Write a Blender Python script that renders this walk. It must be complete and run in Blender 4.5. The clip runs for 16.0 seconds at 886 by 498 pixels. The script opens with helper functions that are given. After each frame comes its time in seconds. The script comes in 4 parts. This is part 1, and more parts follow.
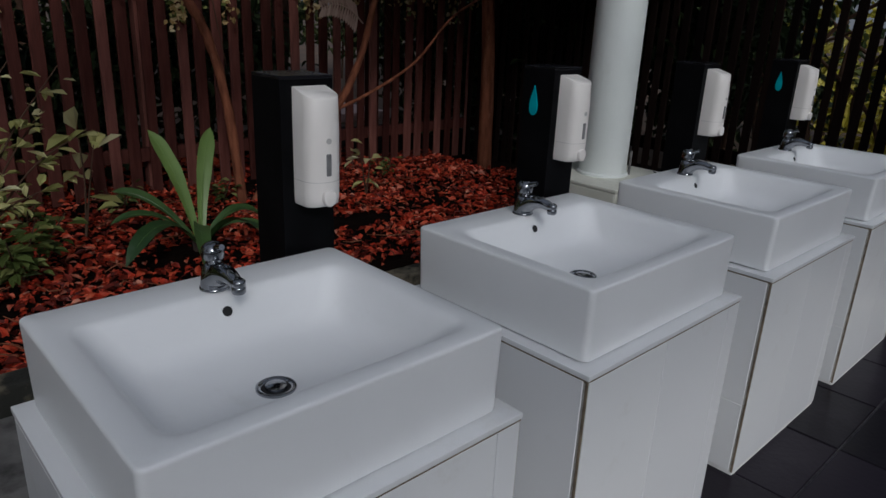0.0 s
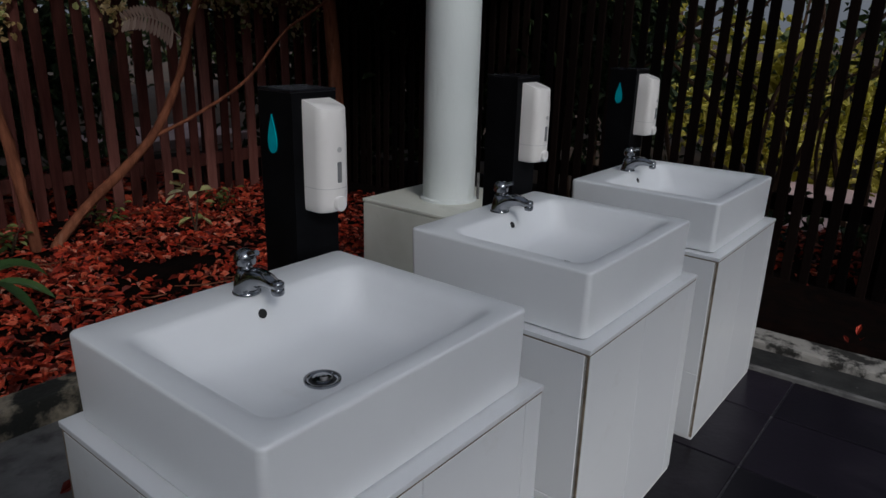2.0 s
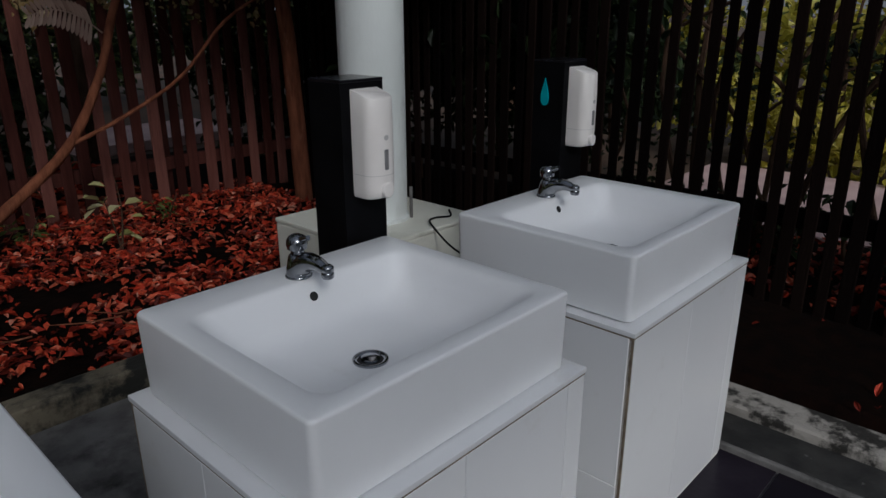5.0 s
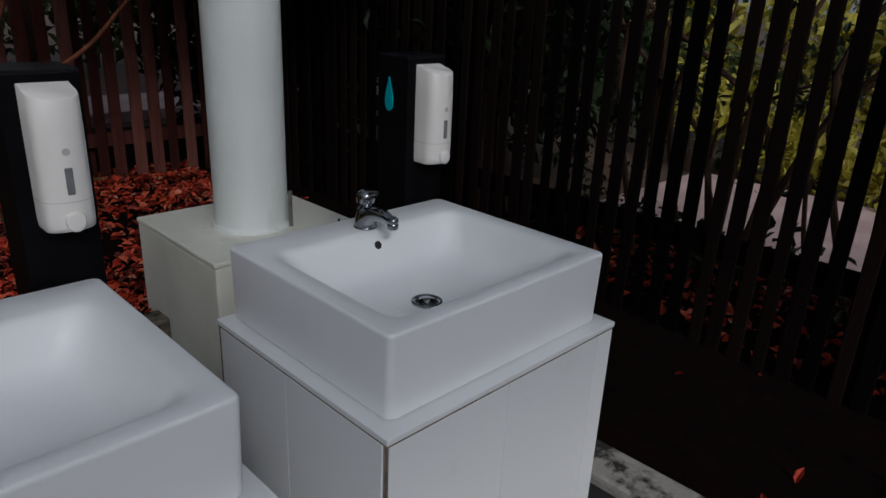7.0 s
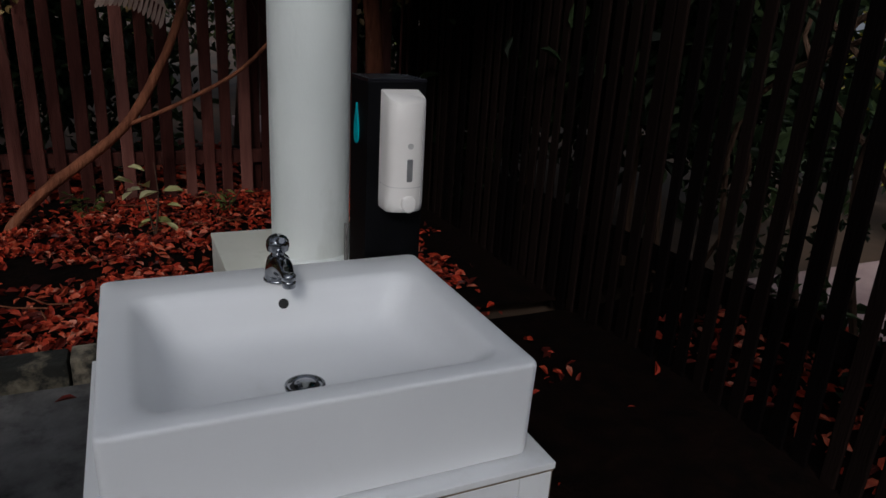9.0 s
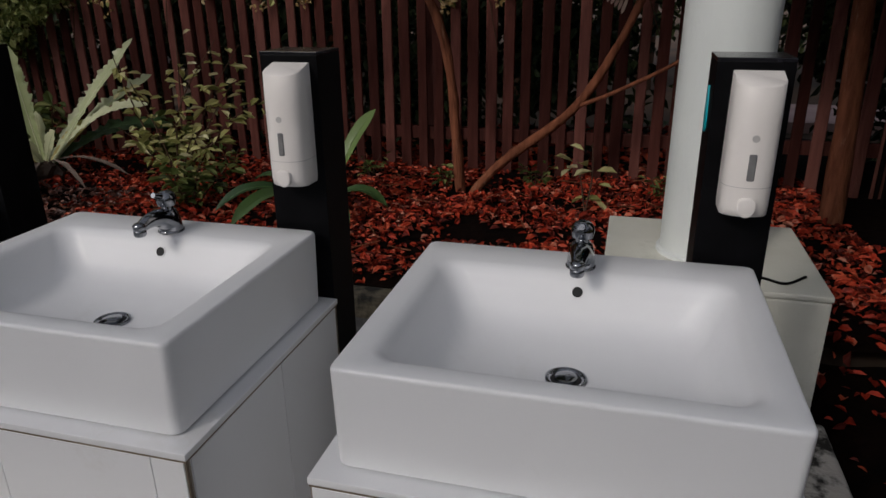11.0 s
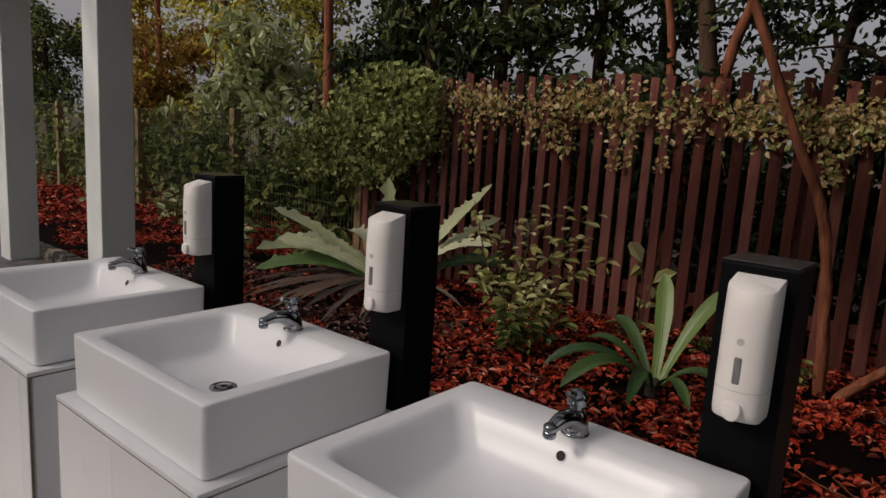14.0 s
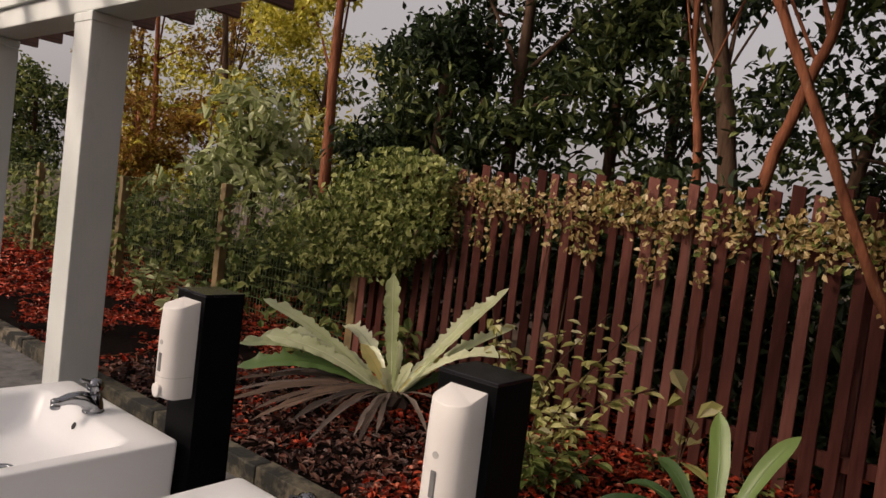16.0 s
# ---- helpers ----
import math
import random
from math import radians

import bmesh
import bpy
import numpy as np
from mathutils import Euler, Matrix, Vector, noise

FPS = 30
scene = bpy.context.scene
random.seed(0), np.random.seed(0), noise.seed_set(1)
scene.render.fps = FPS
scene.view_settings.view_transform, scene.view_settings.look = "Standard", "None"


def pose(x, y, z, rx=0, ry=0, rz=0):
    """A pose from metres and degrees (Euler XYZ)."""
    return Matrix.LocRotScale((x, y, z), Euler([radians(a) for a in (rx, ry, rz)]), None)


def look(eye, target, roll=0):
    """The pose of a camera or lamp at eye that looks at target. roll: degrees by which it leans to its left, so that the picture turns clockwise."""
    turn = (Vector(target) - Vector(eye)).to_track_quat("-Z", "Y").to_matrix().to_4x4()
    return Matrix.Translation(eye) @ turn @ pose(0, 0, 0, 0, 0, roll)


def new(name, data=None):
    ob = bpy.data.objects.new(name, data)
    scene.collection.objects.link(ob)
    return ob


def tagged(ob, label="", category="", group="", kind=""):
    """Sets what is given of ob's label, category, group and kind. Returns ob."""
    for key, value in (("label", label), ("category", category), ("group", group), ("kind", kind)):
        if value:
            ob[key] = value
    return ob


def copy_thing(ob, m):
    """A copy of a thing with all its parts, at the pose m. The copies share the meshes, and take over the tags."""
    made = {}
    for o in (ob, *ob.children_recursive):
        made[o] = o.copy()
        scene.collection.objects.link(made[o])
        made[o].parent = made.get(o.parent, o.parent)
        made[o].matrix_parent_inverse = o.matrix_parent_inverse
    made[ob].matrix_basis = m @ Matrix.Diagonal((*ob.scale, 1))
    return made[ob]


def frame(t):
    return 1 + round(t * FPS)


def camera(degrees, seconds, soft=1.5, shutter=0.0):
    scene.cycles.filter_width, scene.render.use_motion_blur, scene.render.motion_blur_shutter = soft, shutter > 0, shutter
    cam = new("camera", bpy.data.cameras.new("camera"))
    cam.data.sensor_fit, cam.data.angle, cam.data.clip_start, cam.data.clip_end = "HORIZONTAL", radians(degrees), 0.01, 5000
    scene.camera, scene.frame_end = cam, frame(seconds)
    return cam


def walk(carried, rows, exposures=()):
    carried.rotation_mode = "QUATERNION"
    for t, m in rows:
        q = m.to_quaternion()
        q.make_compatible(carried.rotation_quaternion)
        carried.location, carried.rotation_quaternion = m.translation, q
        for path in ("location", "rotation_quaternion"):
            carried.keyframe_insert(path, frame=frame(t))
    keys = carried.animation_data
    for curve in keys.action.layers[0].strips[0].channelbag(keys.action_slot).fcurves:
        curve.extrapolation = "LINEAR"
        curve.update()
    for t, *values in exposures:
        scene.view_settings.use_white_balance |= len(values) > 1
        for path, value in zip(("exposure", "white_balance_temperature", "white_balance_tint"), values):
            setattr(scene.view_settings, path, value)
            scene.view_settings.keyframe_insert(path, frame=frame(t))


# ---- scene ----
cam = camera(65.9, 16.0, soft=1.5)
PATH = [
    (0.0, -0.502, -0.682, 1.314, 70.99, -2.41, -42.88),
    (0.5, -0.366, -0.651, 1.299, 71.40, -1.80, -47.32),
    (0.7, -0.274, -0.636, 1.317, 70.76, -1.40, -50.88),
    (1.0, -0.178, -0.609, 1.340, 72.13, -0.88, -54.27),
    (1.2, -0.110, -0.597, 1.325, 72.80, -0.72, -54.86),
    (1.5, -0.010, -0.577, 1.318, 71.60, -0.78, -56.26),
    (1.7, 0.044, -0.582, 1.311, 72.63, -0.27, -55.77),
    (2.0, 0.134, -0.611, 1.311, 72.25, -1.50, -51.19),
    (2.2, 0.188, -0.604, 1.313, 71.58, -2.81, -48.94),
    (2.5, 0.273, -0.636, 1.301, 72.91, -1.50, -43.31),
    (2.8, 0.369, -0.616, 1.309, 69.88, -2.19, -43.12),
    (3.0, 0.424, -0.624, 1.282, 70.84, -1.26, -42.66),
    (3.2, 0.483, -0.598, 1.309, 69.68, -1.62, -43.02),
    (3.5, 0.580, -0.584, 1.337, 69.73, -1.05, -45.34),
    (3.8, 0.665, -0.581, 1.347, 70.78, -0.72, -45.37),
    (4.0, 0.712, -0.580, 1.338, 71.00, -0.50, -46.02),
    (4.2, 0.757, -0.580, 1.327, 71.17, -0.27, -46.61),
    (4.5, 0.833, -0.601, 1.320, 71.12, 0.46, -47.29),
    (7.0, 1.662, -0.725, 1.327, 69.56, -2.53, -44.50),
    (7.5, 1.802, -0.723, 1.298, 70.09, -2.60, -43.60),
    (8.0, 2.009, -0.798, 1.310, 69.58, -3.25, -38.39),
    (10.5, 2.632, -0.727, 1.298, 73.43, -1.30, 4.32),
    (11.0, 2.658, -0.739, 1.297, 69.20, 0.59, 15.07),
    (11.5, 2.652, -0.755, 1.286, 69.32, 0.50, 22.95),
    (12.0, 2.613, -0.784, 1.322, 71.06, -0.89, 30.31),
    (12.5, 2.577, -0.756, 1.338, 73.00, -0.44, 32.72),
    (13.0, 2.495, -0.734, 1.354, 77.78, -2.81, 34.40),
    (13.5, 2.417, -0.702, 1.357, 79.27, -4.28, 38.12),
    (14.0, 2.308, -0.673, 1.370, 80.24, -3.50, 40.41),
    (14.5, 2.227, -0.625, 1.406, 81.81, -4.37, 40.14),
    (15.0, 2.102, -0.550, 1.413, 83.62, -7.46, 40.15),
    (15.5, 1.948, -0.457, 1.431, 85.51, -5.91, 40.10),
    (16.0, 1.792, -0.397, 1.451, 87.02, -6.95, 39.15),
]
walk(cam, [(t, pose(x, y, z, a, b, c)) for t, x, y, z, a, b, c in PATH],
     exposures=[(0.0, -1.52, 5600, 10), (8.0, -1.57, 5600, 10), (10.5, -1.28, 6050, 13), (12.5, -1.25, 6200, 15), (13.5, -1.2, 6450, 16), (14.5, -0.95, 6700, 17), (16.0, -0.5, 7200, 20)])

# ---- light ----
SUN_ELEVATION, SUN_TURN = radians(32), radians(207)
world = bpy.data.worlds.new("world")
scene.world = world
world.use_nodes = True
wn, wl = world.node_tree.nodes, world.node_tree.links
sky = wn.new("ShaderNodeTexSky")
sky.sky_type, sky.sun_disc = "NISHITA", False
sky.sun_elevation, sky.sun_rotation = SUN_ELEVATION, SUN_TURN
sky.air_density, sky.dust_density, sky.ozone_density = 1.0, 9.0, 0.6
wn["Background"].inputs[1].default_value = 0.15
veil = wn.new("ShaderNodeHueSaturation")      # thin high cloud takes the blue out of the sky
veil.inputs["Saturation"].default_value, veil.inputs["Value"].default_value = 0.35, 2.0
wl.new(sky.outputs[0], veil.inputs["Color"])
cloud = wn.new("ShaderNodeMix")                # an even cloud layer in front of the clear sky
cloud.data_type = "RGBA"
cloud.inputs[0].default_value, cloud.inputs[7].default_value = 0.6, (4.1, 4.15, 4.3, 1)
wl.new(veil.outputs[0], cloud.inputs[6])
wl.new(cloud.outputs[2], wn["Background"].inputs[0])
sun_data = bpy.data.lights.new("sun", "SUN")
sun_data.energy, sun_data.angle, sun_data.color = 3.2, radians(10), (1.0, 0.90, 0.75)
sun = new("sun", sun_data)
aim = Vector((math.sin(SUN_TURN) * math.cos(SUN_ELEVATION), math.cos(SUN_TURN) * math.cos(SUN_ELEVATION), math.sin(SUN_ELEVATION)))
sun.matrix_world = look(aim * 30, (0, 0, 0))


# ---- materials ----
def material(name, rough=0.5, metal=0.0, ramp=None, scale=8.0, detail=4.0, bump=0.0, bump_scale=60.0, stains=None,
             stain_scale=2.5, per=None, spec=0.5, coat=0.0, stretch=(1, 1, 1), through_light=0.0):
    """A procedural surface: a noise ramp of colours, broad stains, fine relief. per: 'island' or 'object' varies the ramp piece by piece."""
    m = bpy.data.materials.new(name)
    m.use_nodes = True
    n, l = m.node_tree.nodes, m.node_tree.links
    p = n["Principled BSDF"]
    p.inputs["Roughness"].default_value = rough
    p.inputs["Metallic"].default_value = metal
    p.inputs["Specular IOR Level"].default_value = spec
    p.inputs["Coat Weight"].default_value = coat
    p.inputs["Coat Roughness"].default_value = 0.08
    where = n.new("ShaderNodeTexCoord")
    map_ = n.new("ShaderNodeMapping")
    map_.inputs["Scale"].default_value = stretch
    l.new(where.outputs["Object"], map_.inputs[0])
    grain = n.new("ShaderNodeTexNoise")
    grain.inputs["Scale"].default_value, grain.inputs["Detail"].default_value = scale, detail
    l.new(map_.outputs[0], grain.inputs["Vector"])
    value = grain.outputs["Fac"]
    if per:
        piece = n.new("ShaderNodeNewGeometry" if per == "island" else "ShaderNodeObjectInfo")
        both = n.new("ShaderNodeMath")
        both.operation = "MULTIPLY_ADD"
        l.new(piece.outputs["Random Per Island" if per == "island" else "Random"], both.inputs[0])
        both.inputs[1].default_value = 0.75
        part_of = n.new("ShaderNodeMath")
        part_of.operation = "MULTIPLY_ADD"
        l.new(grain.outputs["Fac"], part_of.inputs[0])
        part_of.inputs[1].default_value, part_of.inputs[2].default_value = 0.5, -0.125
        l.new(part_of.outputs[0], both.inputs[2])
        value = both.outputs[0]
    cr = n.new("ShaderNodeValToRGB")
    ramp = ramp or [(0.0, (0.5, 0.5, 0.5)), (1.0, (0.6, 0.6, 0.6))]
    while len(cr.color_ramp.elements) < len(ramp):
        cr.color_ramp.elements.new(0.5)
    for e, (at, c) in zip(cr.color_ramp.elements, ramp):
        e.position, e.color = at, (*c, 1)
    l.new(value, cr.inputs[0])
    colour = cr.outputs[0]
    if stains:
        spot = n.new("ShaderNodeTexNoise")
        spot.inputs["Scale"].default_value, spot.inputs["Detail"].default_value = stain_scale, 7.0
        spot.inputs["Roughness"].default_value = 0.65
        l.new(map_.outputs[0], spot.inputs["Vector"])
        sr = n.new("ShaderNodeValToRGB")
        sr.color_ramp.elements[0].position, sr.color_ramp.elements[1].position = stains[1], stains[2]
        l.new(spot.outputs["Fac"], sr.inputs[0])
        mix = n.new("ShaderNodeMix")
        mix.data_type = "RGBA"
        l.new(sr.outputs[0], mix.inputs[0])
        l.new(colour, mix.inputs[6])
        mix.inputs[7].default_value = (*stains[0], 1)
        colour = mix.outputs[2]
    l.new(colour, p.inputs["Base Color"])
    if bump:
        fine = n.new("ShaderNodeTexNoise")
        fine.inputs["Scale"].default_value, fine.inputs["Detail"].default_value = bump_scale, 5.0
        l.new(map_.outputs[0], fine.inputs["Vector"])
        b = n.new("ShaderNodeBump")
        b.inputs["Strength"].default_value, b.inputs["Distance"].default_value = bump, 0.01
        l.new(fine.outputs["Fac"], b.inputs["Height"])
        l.new(b.outputs[0], p.inputs["Normal"])
    if through_light:
        thin = n.new("ShaderNodeBsdfTranslucent")
        l.new(colour, thin.inputs[0])
        blend = n.new("ShaderNodeMixShader")
        blend.inputs[0].default_value = through_light
        l.new(p.outputs[0], blend.inputs[1])
        l.new(thin.outputs[0], blend.inputs[2])
        l.new(blend.outputs[0], n["Material Output"].inputs[0])
    return m


CERAMIC = material("white_ceramic", 0.32, ramp=[(0.3, (0.80, 0.81, 0.82)), (0.7, (0.84, 0.85, 0.86))], scale=3, stains=((0.70, 0.70, 0.68), 0.62, 0.9), stain_scale=5, bump=0.02, bump_scale=9)
TILE_WHITE = material("white_tile", 0.14, ramp=[(0.3, (0.76, 0.77, 0.785)), (0.7, (0.785, 0.795, 0.805))], scale=4, stains=((0.60, 0.58, 0.53), 0.60, 0.88), stain_scale=4, bump=0.03, bump_scale=12, per="object")
WHITE_GROUT = material("white_grout", 0.5, ramp=[(0.3, (0.68, 0.68, 0.67)), (0.7, (0.75, 0.75, 0.74))], scale=20, bump=0.1)
GROUT = material("brown_grout", 0.9, ramp=[(0.3, (0.10, 0.075, 0.05)), (0.7, (0.26, 0.21, 0.15))], scale=30, bump=0.3)
CHROME = material("chrome", 0.12, 1.0, ramp=[(0.3, (0.22, 0.23, 0.25)), (0.7, (0.36, 0.37, 0.39))], scale=20, bump=0.03, bump_scale=40)
DARK_HOLE = material("dark_hole", 0.7, ramp=[(0.3, (0.004, 0.004, 0.004)), (0.7, (0.01, 0.01, 0.01))])
BLACK_METAL = material("black_paint", 0.5, ramp=[(0.3, (0.0025, 0.0025, 0.003)), (0.7, (0.005, 0.005, 0.006))], scale=12, stains=((0.010, 0.010, 0.012), 0.6, 0.9), stain_scale=6, bump=0.04, bump_scale=120, spec=0.05)
BLACK_GLOSS = material("glossy_black_cap", 0.22, ramp=[(0.3, (0.004, 0.004, 0.006)), (0.7, (0.008, 0.008, 0.011))], scale=9, stains=((0.03, 0.03, 0.04), 0.55, 0.85), stain_scale=18, spec=0.4)
FROND_PINK = material("dry_pink_frond", 0.6, ramp=[(0.1, (0.30, 0.19, 0.15)), (0.9, (0.52, 0.38, 0.30))], scale=9, per="object", through_light=0.3)
PLASTIC = material("cream_plastic", 0.35, ramp=[(0.3, (0.70, 0.67, 0.64)), (0.7, (0.77, 0.74, 0.71))], scale=5, stains=((0.55, 0.47, 0.38), 0.62, 0.95), stain_scale=6)
GREY_PLASTIC = material("grey_window", 0.3, ramp=[(0.3, (0.13, 0.13, 0.135)), (0.7, (0.20, 0.20, 0.20))], scale=40)
MARK = material("grey_print", 0.5, ramp=[(0.3, (0.42, 0.41, 0.40)), (0.7, (0.50, 0.49, 0.48))], scale=40)
TEAL = material("teal_print", 0.45, ramp=[(0.3, (0.0, 0.30, 0.36)), (0.7, (0.0, 0.38, 0.44))], scale=30)
PAINT = material("white_paint", 0.55, ramp=[(0.3, (0.62, 0.66, 0.64)), (0.7, (0.72, 0.75, 0.74))], scale=2.5, stains=((0.42, 0.45, 0.40), 0.56, 0.85), stain_scale=3, bump=0.12, bump_scale=70, stretch=(1, 1, 0.45))
CREAM = material("cream_plaster", 0.6, ramp=[(0.3, (0.60, 0.60, 0.52)), (0.7, (0.70, 0.70, 0.63))], scale=4, stains=((0.36, 0.37, 0.28), 0.56, 0.85), stain_scale=4, bump=0.15, bump_scale=80)
FLOOR_TILE = material("dark_tile", 0.32, spec=0.22, ramp=[(0.2, (0.004, 0.003, 0.0055)), (0.8, (0.012, 0.009, 0.015))], scale=6, stains=((0.034, 0.028, 0.036), 0.56, 0.85), stain_scale=2.2, bump=0.08, bump_scale=50, per="object")
FLOOR_GROUT = material("pale_grout", 0.9, ramp=[(0.3, (0.035, 0.034, 0.036)), (0.7, (0.13, 0.125, 0.13))], scale=40, bump=0.2)
CONCRETE = material("worn_concrete", 0.8, ramp=[(0.3, (0.085, 0.082, 0.08)), (0.7, (0.18, 0.172, 0.165))], scale=9, stains=((0.022, 0.022, 0.02), 0.50, 0.72), stain_scale=6, bump=0.4, bump_scale=45)
# Dark blotches are spread wide, putting the kerb face's shade into the colour.
KERB = material("moss_and_shade_kerb", 0.85, ramp=[(0.25, (0.09, 0.078, 0.05)), (0.75, (0.26, 0.22, 0.16))], scale=10, stains=((0.012, 0.012, 0.009), 0.42, 0.56), stain_scale=7, bump=0.6, bump_scale=40, per="object")
KERB_PALE = material("pale_worn_kerb", 0.85, ramp=[(0.25, (0.32, 0.30, 0.27)), (0.75, (0.54, 0.51, 0.46))], scale=10, stains=((0.02, 0.018, 0.015), 0.50, 0.60), stain_scale=8, bump=0.8, bump_scale=40, per="object")
MOULD = material("black_mould", 0.7, ramp=[(0.3, (0.006, 0.006, 0.006)), (0.7, (0.03, 0.029, 0.027))], scale=12, stains=((0.16, 0.155, 0.15), 0.68, 0.76), stain_scale=16, bump=0.5, bump_scale=40)
# Near-black soil: the bed's shade is put into its base colour.
SOIL = material("shaded_soil", 1.0, ramp=[(0.3, (0.002, 0.0012, 0.001)), (0.7, (0.007, 0.003, 0.002))], spec=0.05, scale=14, bump=0.9, bump_scale=30)
GROUND = material("forest_ground", 0.95, ramp=[(0.3, (0.03, 0.022, 0.014)), (0.7, (0.10, 0.055, 0.03))], scale=0.8, detail=10, bump=0.8, bump_scale=6)
PATH_PINK = material("pinkish_path", 0.85, ramp=[(0.3, (0.40, 0.27, 0.26)), (0.7, (0.55, 0.40, 0.38))], scale=3, bump=0.3, bump_scale=25)
LITTER = material("fallen_leaves", 0.55, spec=0.2, ramp=[(0.0, (0.03, 0.007, 0.006)), (0.36, (0.13, 0.014, 0.007)), (0.58, (0.42, 0.038, 0.015)), (0.80, (0.52, 0.10, 0.045)), (0.93, (0.58, 0.30, 0.22)), (1.0, (0.26, 0.20, 0.05))], scale=30, per="island", through_light=0.1)
LITTER_BROWN = material("rotting_leaves", 0.6, ramp=[(0.0, (0.02, 0.009, 0.007)), (0.5, (0.07, 0.024, 0.016)), (0.8, (0.15, 0.055, 0.035)), (1.0, (0.30, 0.20, 0.15))], scale=30, per="island")
FENCE_WOOD = material("reddish_fence_wood", 0.85, spec=0.04, ramp=[(0.15, (0.034, 0.011, 0.009)), (0.5, (0.088, 0.030, 0.024)), (0.9, (0.18, 0.074, 0.060))], scale=7, detail=7, stains=((0.02, 0.012, 0.011), 0.55, 0.75), stain_scale=4, bump=0.5, bump_scale=35, stretch=(6, 6, 0.5), per="object")
# Side slats stand against the light; that darkness is in the wood colour.
SHADE_WOOD = material("backlit_fence_wood", 0.95, spec=0.02, ramp=[(0.2, (0.003, 0.002, 0.002)), (0.8, (0.010, 0.006, 0.005))], scale=7, bump=0.5, bump_scale=35, stretch=(6, 6, 0.5), per="object")
BARK_RED = material("reddish_bark", 0.9, spec=0.12, ramp=[(0.2, (0.070, 0.022, 0.012)), (0.8, (0.27, 0.10, 0.052))], scale=9, detail=8, stains=((0.34, 0.19, 0.13), 0.60, 0.80), stain_scale=6, bump=0.9, bump_scale=28, stretch=(3, 3, 0.6))
BARK_DARK = material("dark_bark", 0.95, spec=0.1, ramp=[(0.2, (0.03, 0.018, 0.012)), (0.8, (0.10, 0.06, 0.04))], scale=9, detail=8, bump=0.9, bump_scale=25, stretch=(3, 3, 0.6))
RAFTER = material("reddish_rafter_wood", 0.8, ramp=[(0.2, (0.06, 0.028, 0.022)), (0.8, (0.20, 0.10, 0.075))], scale=6, detail=7, stains=((0.03, 0.02, 0.016), 0.55, 0.75), stain_scale=4, bump=0.5, bump_scale=30, stretch=(4, 0.4, 4))
WIRE = material("green_wire", 0.6, 0.3, ramp=[(0.3, (0.07, 0.10, 0.035)), (0.7, (0.15, 0.18, 0.07))], scale=30)
MESH_POST = material("mossy_post", 0.85, ramp=[(0.2, (0.10, 0.07, 0.03)), (0.8, (0.26, 0.18, 0.08))], scale=8, bump=0.5, bump_scale=30)
FROND = material("pale_frond", 0.28, ramp=[(0.1, (0.32, 0.38, 0.17)), (0.5, (0.56, 0.60, 0.36)), (0.9, (0.74, 0.76, 0.55))], scale=6, per="object", stretch=(1, 1, 1), through_light=0.3, bump=0.3, bump_scale=30)
FROND_GREEN = material("green_frond", 0.4, ramp=[(0.1, (0.022, 0.055, 0.016)), (0.9, (0.09, 0.16, 0.045))], scale=6, per="object", through_light=0.2, bump=0.3, bump_scale=30)
FROND_DEAD = material("dead_frond", 0.8, ramp=[(0.1, (0.02, 0.012, 0.009)), (0.9, (0.11, 0.065, 0.042))], scale=8, per="object", bump=0.4)

FROND_GREY = material("bleached_dead_frond", 0.8, ramp=[(0.1, (0.05, 0.035, 0.03)), (0.9, (0.17, 0.125, 0.10))], scale=8, per="object", bump=0.4)
FROND_YELLOW = material("yellowing_frond", 0.5, ramp=[(0.1, (0.36, 0.32, 0.10)), (0.9, (0.60, 0.52, 0.22))], scale=7, per="object", through_light=0.3, bump=0.3)
LEAF_STRAP = material("bright_strap_leaf", 0.4, ramp=[(0.1, (0.06, 0.12, 0.026)), (0.9, (0.18, 0.28, 0.075))], scale=5, per="object", through_light=0.3, bump=0.2, bump_scale=30)


def leaf_material(name, a, b, c, gloss=0.5, glow_through=0.35):
    # Wide random tones paint bright lit specks and dark gaps into the foliage.
    return material(name, gloss, ramp=[(0.0, a), (0.5, b), (0.82, c), (1.0, tuple(min(0.7, 1.5 * v) for v in c))], scale=3, per="island", through_light=glow_through, spec=0.2)


LEAF_DARK = leaf_material("dark_leaves", (0.008, 0.015, 0.006), (0.034, 0.052, 0.017), (0.16, 0.19, 0.065))
# Deep shade behind the fences is put into these leaf colours.
LEAF_SHADED = leaf_material("shaded_green_leaves", (0.006, 0.011, 0.005), (0.016, 0.028, 0.011), (0.05, 0.075, 0.03))
LEAF_MID = leaf_material("green_leaves", (0.026, 0.042, 0.010), (0.10, 0.135, 0.035), (0.27, 0.29, 0.10))
LEAF_YELLOW = leaf_material("yellow_green_leaves", (0.13, 0.12, 0.012), (0.47, 0.42, 0.05), (0.72, 0.64, 0.17), glow_through=0.5)
LEAF_ORANGE = leaf_material("autumn_leaves", (0.09, 0.04, 0.010), (0.24, 0.12, 0.025), (0.40, 0.28, 0.06), glow_through=0.4)
LEAF_IVY = leaf_material("ivy_leaves", (0.030, 0.050, 0.012), (0.18, 0.22, 0.06), (0.48, 0.50, 0.20), 0.34)
LEAF_IVY_PALE = leaf_material("pale_ivy_leaves", (0.15, 0.095, 0.03), (0.48, 0.35, 0.15), (0.70, 0.56, 0.33), 0.45)
LEAF_BIG = leaf_material("broad_grey_leaves", (0.07, 0.09, 0.03), (0.27, 0.31, 0.13), (0.52, 0.55, 0.33), 0.35)
